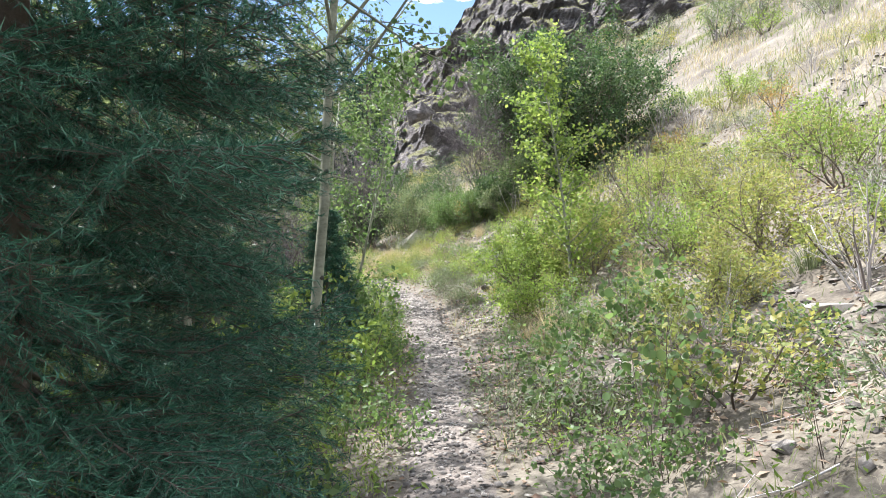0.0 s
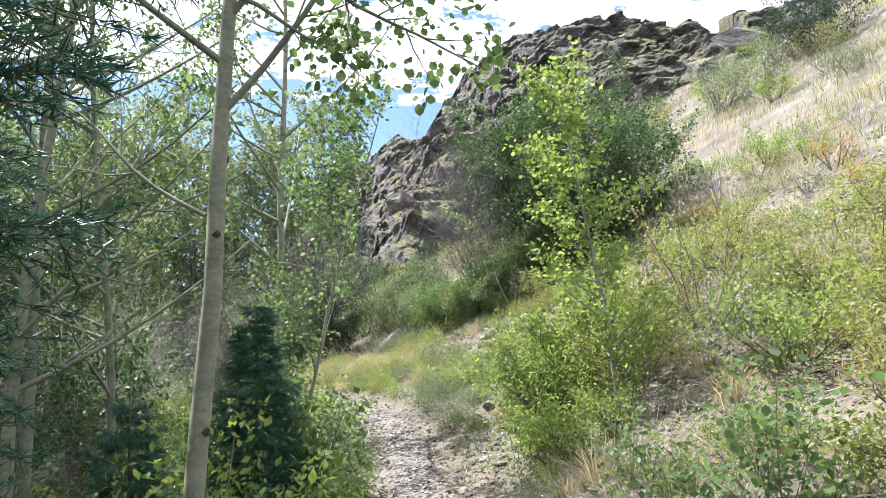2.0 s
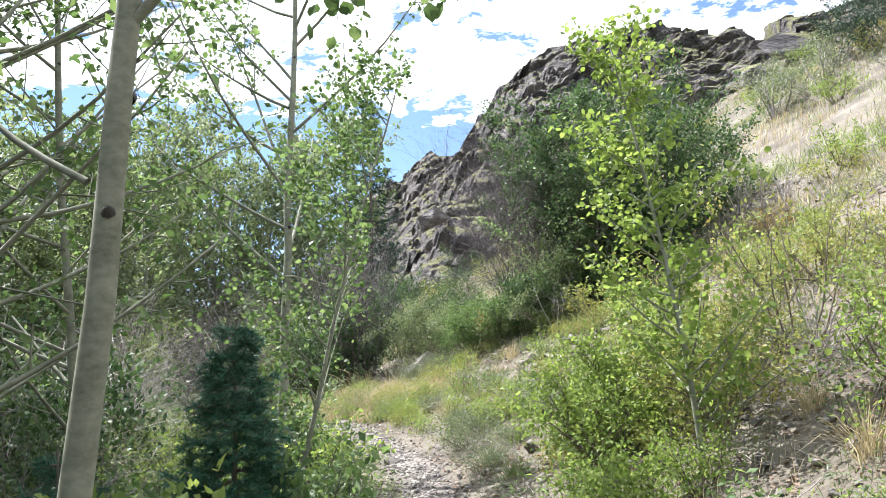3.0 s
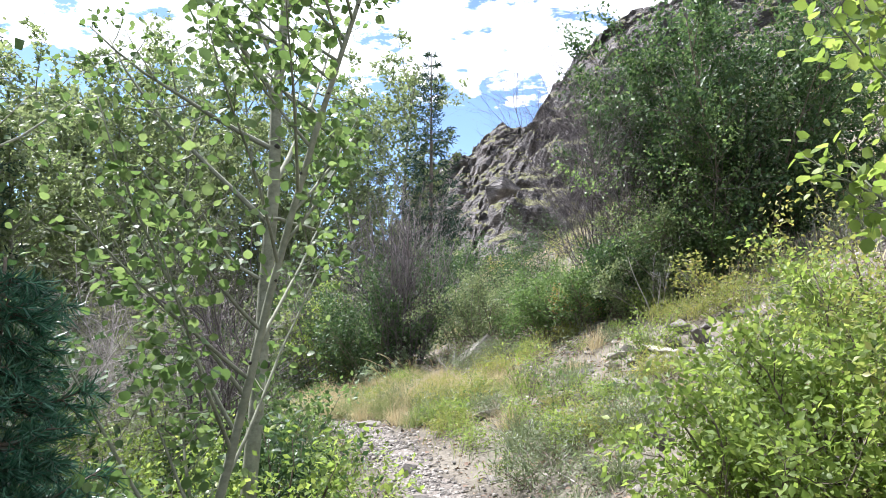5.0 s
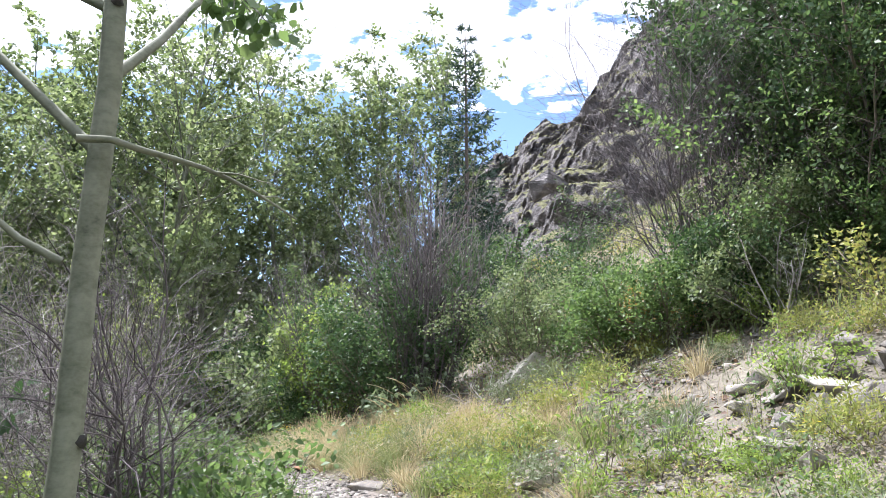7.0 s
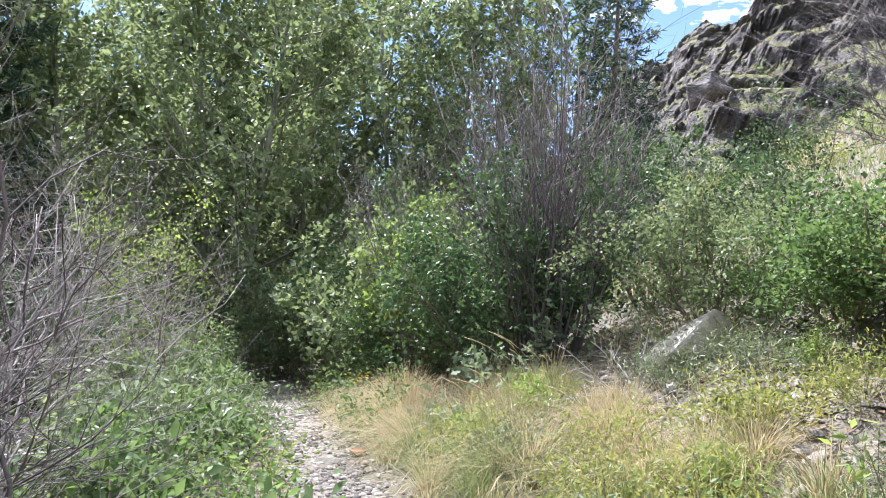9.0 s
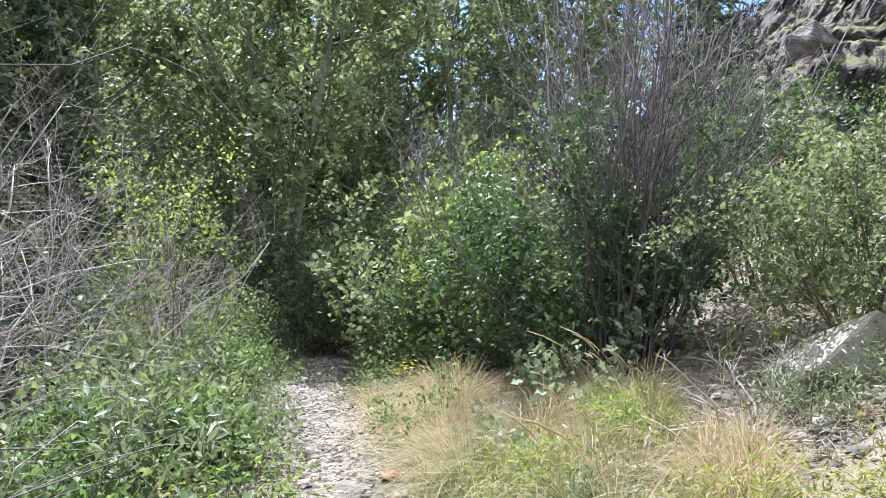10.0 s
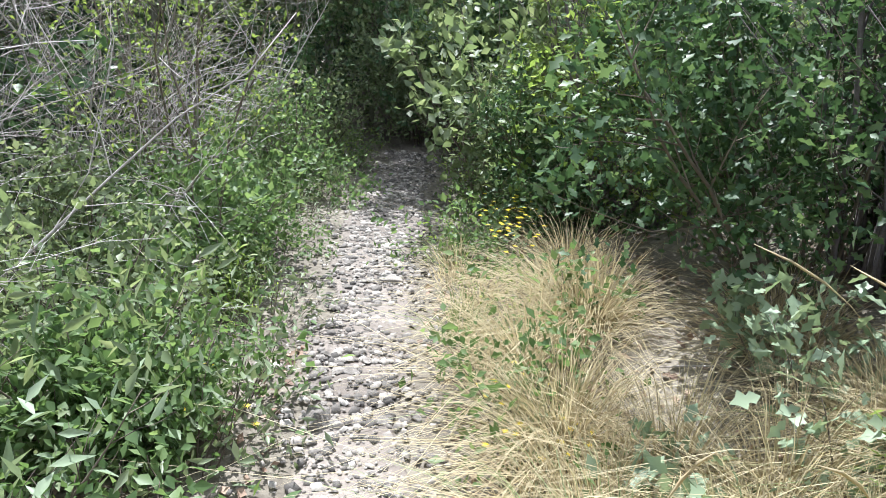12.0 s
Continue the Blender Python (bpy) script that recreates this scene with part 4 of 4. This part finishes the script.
for k, (sx, sy, sh) in enumerate([(-2.19, 18.05, 0.45), (-1.85, 18.75, 0.5), (-2.35, 17.35, 0.3), (-2.0, 17.2, 0.3)]):
    shrub(R(171 + k), sx, sy, sh, 0.5, "silvery green leafy weed in the dry grass", M_SILVER, leaf=0.065, stems=6, each=7, kids=(6,), levels=1, shape=OAK, name="weed", category="plant", radius=0.004, fan=0.7, group="silvery weeds")
for k, (sx, sy, sh) in enumerate([(-3.72, 16.3, 0.75), (-4.15, 16.9, 0.7), (-3.55, 15.85, 0.55)]):
    shrub(R(176 + k), sx, sy, sh, 0.6, "upright plant with large pale green leaves", (M_SILVER, M_POPLAR, M_ASPEN)[k], leaf=0.085, stems=7, each=7, kids=(5,), levels=1, shape=LANCE, name="leafy_plant", category="plant", radius=0.005, fan=0.6, lift=0.4, droop=-0.2)

# ---------------------------------------------------------------- far trees
base_spruce = fir(R(90), -2.75, 28, 8.0, 2.9, "dark green spruce at the head of the valley", M_SPRUCE, "spruce_tree", whorls=24, needle=0.15, per=5, sprays=4, needle_w=3.0, twigs=False)
far_spruce = fir(R(98), -14, 36, 9.0, 3.4, "dark distant spruce on the far slope", M_SPRUCE, "spruce_tree", whorls=15, needle=0.34, per=2.0, sprays=2, needle_w=4.0, twigs=False, tiers=5)
base_far = aspen(R(91), -5.0, 28, 7.6, 0.07, (0, 0), "distant aspen with fluttering leaves", kids=(44, 9), bare=0.08, leaf=0.12, each=22, ratio=0.34, mat=M_POPLAR, knots=False, shape=KITE, apart=False, group="far aspens")
base_far2 = aspen(R(93), -8.5, 24, 8.6, 0.08, (0.04, 0), "tall leafy aspen in the valley", kids=(44, 9), bare=0.06, leaf=0.12, each=22, mat=M_POPLAR, knots=False, shape=KITE, apart=False, group="far aspens", ratio=0.37)
copies([base_far, base_far2], [(-6.4, 29.5), (-7.6, 31), (-4.0, 31), (-9.8, 27.5), (-11, 22.5), (-10.6, 20.0), (-12.5, 25), (-9.6, 16.2), (-10, 13.5), (-8.0, 12.2), (-12, 17), (-7.2, 9.4), (-9.5, 9.5), (-6.0, 10.6), (-11.5, 30), (-5.8, 6.8), (-8, 5.8), (-9.4, 24.2), (-8.6, 26), (-10.4, 29), (-7.4, 28), (-8.8, 30.5), (-12.6, 21), (-11.6, 15), (-11, 11.5), (-13.5, 19), (-13, 27), (-14.5, 23), (-15, 31), (-16.5, 27), (-14, 34)], 0.85, 1.15, 94)
copies([base_far2, base_far], [(-14.5, 29.5), (-12.6, 31), (-13.4, 28.2)], 1.4, 1.55, 92)
copies([base_spruce], [(-5.6, 33), (-9, 33), (-12, 28.5), (-11.5, 19), (-14, 15.5), (-10.8, 15.6), (-11.0, 20.5), (-9.8, 11.8), (-9.2, 8.6), (-12.2, 13.6), (-12.4, 22.6), (-13.2, 30)], 1.0, 1.4, 95)
joined("far_woods", "dark spruce woods on the far slope", "woods", [far_spruce], spread_out(R(96), 120, -75, -12, 4, 110, -60, -13, 3.0), 0.8, 1.35, 97)

# ---------------------------------------------------------------- grass
grng = R(100)


def meadow(name, label, count, x0, x1, y0, y1, d0, height, width, mat, patch, bias, wild=0.45):
    qx, qy = grng.uniform(x0, x1, count), grng.uniform(y0, y1, count)
    d = side(qx, qy)
    keep = (np.abs(d) > np.interp(qy, (10, 15), (0.3, 0.25))) & (d > d0) & (grng.random(count) < np.clip(bias + 0.6 * fbm(qx, qy, patch, 3, 4.0), 0.03, 1))
    keep &= np.hypot(qx - 1.25, qy - 14.35) > 0.62 + 0.2 * np.sin(5 * qx)
    qx, qy = qx[keep], qy[keep]
    ob = part(name, *blades(grng, qx, qy, ground_z(qx, qy) - 0.01, np.zeros((len(qx), 2)), height, width, wild), mat)
    tagged(ob, label, "grass", kind="stuff")


meadow("green_grass", "sparse green grass beside the path", 45000, -4, 5, 1.5, 21, -2.5, 0.11, 0.0026, M_GRASS, 1.7, 0.05)
meadow("bank_grass", "grey-green grass over the stony bank", 22000, -1.5, 5, 8, 18, 0.4, 0.11, 0.0028, M_SAGE, 2.0, 0.05)
meadow("straw_grass", "dry straw grass on the bank", 26000, -3, 10, 2, 22, 0.3, 0.2, 0.0023, M_STRAW, 1.4, 0.06)
meadow("far_grass", "dry yellow grass over the hillside", 110000, -3, 27, 9, 41, 3.5, 0.24, 0.008, M_STRAW, 0.7, 0.34)
meadow("hill_grass", "green grass over the hillside", 150000, -3, 27, 9, 41, 3, 0.2, 0.009, M_GRASS, 0.6, 0.42)
for k in range(36):
    sy = grng.uniform(16.0, 19.2)
    off = grng.uniform(0.72, 2.0)
    sx = float(path_x(sy)) + off
    tuft(R(200 + k), sx, sy, 0.42 if off < 1.35 else 0.3, 400, "dry straw-coloured bunch grass tuft", M_STRAW if k % 9 else M_GRASS, (-0.12, -0.3), 0.06, fan=0.75, width=0.002, stalks=2 if k % 3 == 0 else 0)
for k in range(52):
    sy = grng.uniform(6.0, 16.5)
    sx = float(path_x(sy)) + grng.uniform(0.5, 3.0)
    tuft(R(300 + k), sx, sy, (0.18, 0.3, 0.24, 0.36)[k % 4], 130, "mixed green and dry bunch grass tuft", (M_GRASS, M_STRAW, M_SAGE)[k % 3], (-0.1, -0.1), 0.05, width=0.0027, stalks=1 if k % 6 == 0 else 0)
for k in range(16):
    sy = 15.2 + 0.26 * k + grng.uniform(-0.1, 0.1)
    sx = float(path_x(sy)) + grng.uniform(0.5, 0.72)
    tuft(R(370 + k), sx, sy, 0.27, 150, "low dry grass tuft at the edge of the path", M_STRAW if k % 3 else M_GRASS, (0.1, -0.25), 0.045, width=0.0024)

# fallen leaves and stone chips on the bank
n = 80000
qx, qy = grng.uniform(-4, 5.5, n), 1.3 + 18.5 * grng.random(n) ** 1.35
keep = (np.abs(side(qx, qy)) > 0.25) & (grng.random(n) < np.clip(0.5 + 0.5 * fbm(qx, qy, 0.9, 3, 1.0), 0.1, 1))
qx, qy = qx[keep], qy[keep]
n = len(qx)
litter = part("leaf_litter", *strew(KITE, np.stack([qx, qy, ground_z(qx, qy) + 0.012], -1), grng.normal(0, 1, (n, 3)) * np.array([1, 1, 0.25]), grng.normal(0, 0.35, (n, 3)) + np.array([0, 0, 1]), 0.025 + 0.04 * grng.random(n)), M_LITTER)
tagged(litter, "dry brown fallen leaves on the ground", "leaves", kind="stuff")

# fallen twigs
n = 700
qx, qy = grng.uniform(-4, 6, n), grng.uniform(2, 20, n)
keep = np.abs(side(qx, qy)) > 0.4
sticks = []
for x, y in zip(qx[keep], qy[keep]):
    a, ln = grng.uniform(0, 6.28), grng.uniform(0.12, 0.5)
    f = np.linspace(-0.5, 0.5, 4)
    u, v = x + math.cos(a) * f * ln + grng.normal(0, 0.01, 4), y + math.sin(a) * f * ln
    sticks.append(tube(np.stack([u, v, ground_z(u, v) + 0.015 + 0.01 * grng.random(4)], -1), np.linspace(0.005, 0.002, 4), 4))
tagged(part("fallen_twigs", *join(sticks), M_GREYTWIG), "dry grey twigs lying on the bank", "twigs", kind="stuff")


def wildflower(rng, x, y, height, petals, label, heads=14):
    """A low leafy plant with small flower heads."""
    ob = shrub(rng, x, y, height, 0.35, label, M_SAGE, leaf=0.03, stems=7, each=8, kids=(5,), levels=1, shape=LANCE, name="wildflower", category="flower", radius=0.002, apart=False, group="wildflowers")
    for _ in range(heads):
        c = np.array([rng.normal(0, 0.09), rng.normal(0, 0.09), height * rng.uniform(0.75, 1.1)])
        a = np.arange(9) * 0.698
        out = np.stack([np.cos(a), np.sin(a), np.full(9, 0.15)], -1)
        part("flower_head", *strew(LANCE, np.repeat(c[None], 9, 0), out, np.repeat([[0, 0, 1.0]], 9, 0), np.full(9, 0.016)), petals, ob)
    return ob


for k, (x, y) in enumerate([(-3.75, 17.1), (-2.95, 17.65), (-2.1, 17.0), (-3.7, 19.0), (-2.75, 17.5), (-3.55, 16.3), (0.9, 13.6), (-3.9, 19.4)]):
    wildflower(R(400 + k), x, y, 0.2 if k not in (3, 7) else 0.34, M_PETAL, "small yellow wildflowers beside the path", 30 if k in (3, 7) else 12)
wildflower(R(410), -3.2, 16.1, 0.3, M_PURPLE, "purple wildflower beside the path", 3)

# ---------------------------------------------------------------- stones
CHIP = (np.array([(-0.5, -0.25, 0), (0.1, -0.42, 0), (0.55, 0.05, 0), (0.05, 0.4, 0), (-0.42, -0.18, 0.2), (0.1, -0.34, 0.24), (0.45, 0.05, 0.2), (0.05, 0.3, 0.17)]),
        np.array([(4, 5, 6), (4, 6, 7), (0, 1, 5), (0, 5, 4), (1, 2, 6), (1, 6, 5), (2, 3, 7), (2, 7, 6), (3, 0, 4), (3, 4, 7)]))


def chips(name, label, qx, qy, low, high, lift=0.004):
    m = len(qx)
    pos = np.stack([qx, qy, ground_z(qx, qy) + lift], -1)
    ob = part(name, *strew(CHIP, pos, grng.normal(0, 1, (m, 3)) * np.array([1, 1, 0.15]), grng.normal(0, 0.22, (m, 3)) + np.array([0, 0, 1]), low + (high - low) * grng.random(m) ** 2.5), M_STONE)
    return tagged(ob, label, "gravel", kind="stuff")


n = 13500
qy = 1 + 21.5 * grng.random(n) ** 0.7
chips("path_gravel", "flat grey slate chips on the path", path_x(qy) + np.clip(grng.normal(0, 0.55, n), -1.5, 1.5) * np.interp(qy, (0, 10, 14, 17, 30), (0.29, 0.29, 0.27, 0.27, 0.27)) / np.interp(qy, (12, 16), (1, 0.8)), qy, 0.013, 0.058, 0.013)
n = 22000
qx, qy = grng.uniform(-2, 7, n), grng.uniform(1.5, 20, n)
keep = (side(qx, qy) > 0.55) & (grng.random(n) < np.clip(0.35 + 0.6 * fbm(qx, qy, 0.8, 3, 7.0), 0.06, 1))
chips("bank_scree", "flat grey slate chips on the bank", qx[keep], qy[keep], 0.02, 0.12)

SLATE = [stone_mesh(R(121 + k), "stone", M_STONE, 0.45) for k in range(5)]
PALE = stone_mesh(R(130), "pale_stone", M_PALE, 0.4)
RUST = stone_mesh(R(131), "rust_stone", M_RUST, 0.35)
DARKROCK = [stone_mesh(R(133 + k), "crag_rock", M_CRAG, 0.7, 10) for k in range(3)]
stone(PALE, -0.40, 14.72, 0.36, 0.2, 0.3, 20, "pale flat stone in the grass")
stone(SLATE[0], -1.8, 15.7, 0.34, 0.22, 0.3, 10, "flat grey stone at the edge of the path")
stone(PALE, 1.33, 14.4, 0.56, 0.40, 0.42, 30, "large pale broken slab in a rock pile", (18, 14), group="rock pile")
for k, (sx, sy, w, d2, h, tr, tip) in enumerate([(1.12, 14.7, 0.24, 0.2, 0.4, 50, (20, 10)), (1.1, 14.35, 0.26, 0.18, 0.3, 110, (10, 25)), (0.85, 13.85, 0.36, 0.24, 0.25, 15, (5, 12)), (0.45, 14.25, 0.17, 0.13, 0.3, 60, (0, 10)),
                                                 (0.66, 14.04, 0.2, 0.15, 0.2, 140, (8, 0)), (1.5, 14.9, 0.3, 0.22, 0.4, 80, (25, 5)), (1.6, 14.3, 0.34, 0.2, 0.3, 25, (12, 20)), (0.95, 14.1, 0.2, 0.14, 0.25, 75, (0, 20)), (1.35, 14.05, 0.22, 0.17, 0.3, 160, (15, 8)), (1.0, 14.95, 0.18, 0.14, 0.3, 33, (10, 4))]):
    stone(SLATE[k % 5], sx, sy, w, d2, h, tr, "broken grey slab in a rock pile", tip, group="rock pile")
for k, (sx, sy, w, d2, h, tr) in enumerate([(-0.72, 12.3, 0.24, 0.15, 0.3, 160), (0.64, 11.45, 0.2, 0.14, 0.25, 30), (1.25, 10.67, 0.3, 0.18, 0.5, 70), (-2.98, 16.95, 0.2, 0.12, 0.2, 10), (-3.53, 17.36, 0.13, 0.12, 0.2, 120), (-3.36, 17.5, 0.09, 0.08, 0.12, 40), (-3.87, 16.85, 0.15, 0.13, 0.22, 80),
                                           (-4.2, 18.7, 0.16, 0.12, 0.12, 10), (2.6, 7.1, 0.34, 0.2, 0.4, 30), (-0.95, 13.2, 0.2, 0.14, 0.3, 70), (-0.25, 12.7, 0.18, 0.13, 0.2, 130), (0.9, 12.2, 0.25, 0.16, 0.25, 15)]):
    stone(SLATE[k % 5], sx, sy, w, d2, h, tr, "loose grey stone by the path", group="loose stones")
pile = R(430)
for k in range(60):
    sx, sy = 1.2 + pile.normal(0, 0.42), 14.3 + pile.normal(0, 0.38)
    w = pile.uniform(0.07, 0.26)
    stone(SLATE[k % 5], sx, sy, w, w * 0.7, w * pile.uniform(0.7, 1.5), pile.uniform(0, 360), "broken grey slab in a rock pile", (pile.normal(0, 16), pile.normal(0, 16)), group="rock pile")
for k in range(70):
    sy = pile.uniform(3, 17)
    sx = float(path_x(sy)) + 0.4 + 2.6 * pile.random()
    w = pile.uniform(0.06, 0.2)
    stone(SLATE[k % 5], sx, sy, w, w * pile.uniform(0.55, 0.9), w * pile.uniform(0.5, 1.2), pile.uniform(0, 360), "loose grey stone on the bank", (pile.normal(0, 10), pile.normal(0, 10)), group="loose stones")
stone(PALE, 2.5, 5.0, 0.42, 0.26, 0.4, 15, "pale slab lying on the dry bank", (10, 12))
stone(PALE, -0.78, 17.9, 0.72, 0.46, 1.15, 35, "large pale leaning boulder in the grass", (10, -22))
stone(RUST, -2.91, 17.2, 0.22, 0.13, 0.2, 30, "flat rusty red stone on the path edge")

for k, (sx, sy, w, d2, h, tr, dz) in enumerate([(15.0, 37.2, 3.4, 2.2, 2.2, 20, 0.5), (12.6, 36.6, 2.4, 2, 2.0, 80, 0.4), (17.5, 35.6, 2.6, 2, 2.0, 140, 0.4), (20, 35.0, 3, 2.2, 2.0, 10, 0.4), (-1.1, 37.9, 2.0, 1.7, 2.0, 35, 3.0), (23, 35, 3.2, 2.5, 2.6, 60, 0.5)]):
    stone(DARKROCK[k % 3], sx, sy, w, d2, h, tr, "dark broken boulder below the crag", name="boulder", group="boulders", dz=dz)

# single stones of the path where one passes them closest
slab_rng = R(170)
for k in range(240):
    sy = slab_rng.uniform(10.5, 19.5)
    sx = float(path_x(sy)) + slab_rng.uniform(-0.22, 0.22) / np.interp(sy, (12, 16), (1, 0.8))
    w = 0.03 + 0.06 * slab_rng.random() ** 2.5
    ob = new("stone", SLATE[k % 5])
    ob.parent = path
    ob.matrix_basis = pose(sx, sy, float(ground_z(sx, sy)) + 0.016, slab_rng.normal(0, 8), slab_rng.normal(0, 8), slab_rng.uniform(0, 360)) @ Matrix.Diagonal((w, w * slab_rng.uniform(0.5, 0.9), w * slab_rng.uniform(0.3, 0.55), 1))
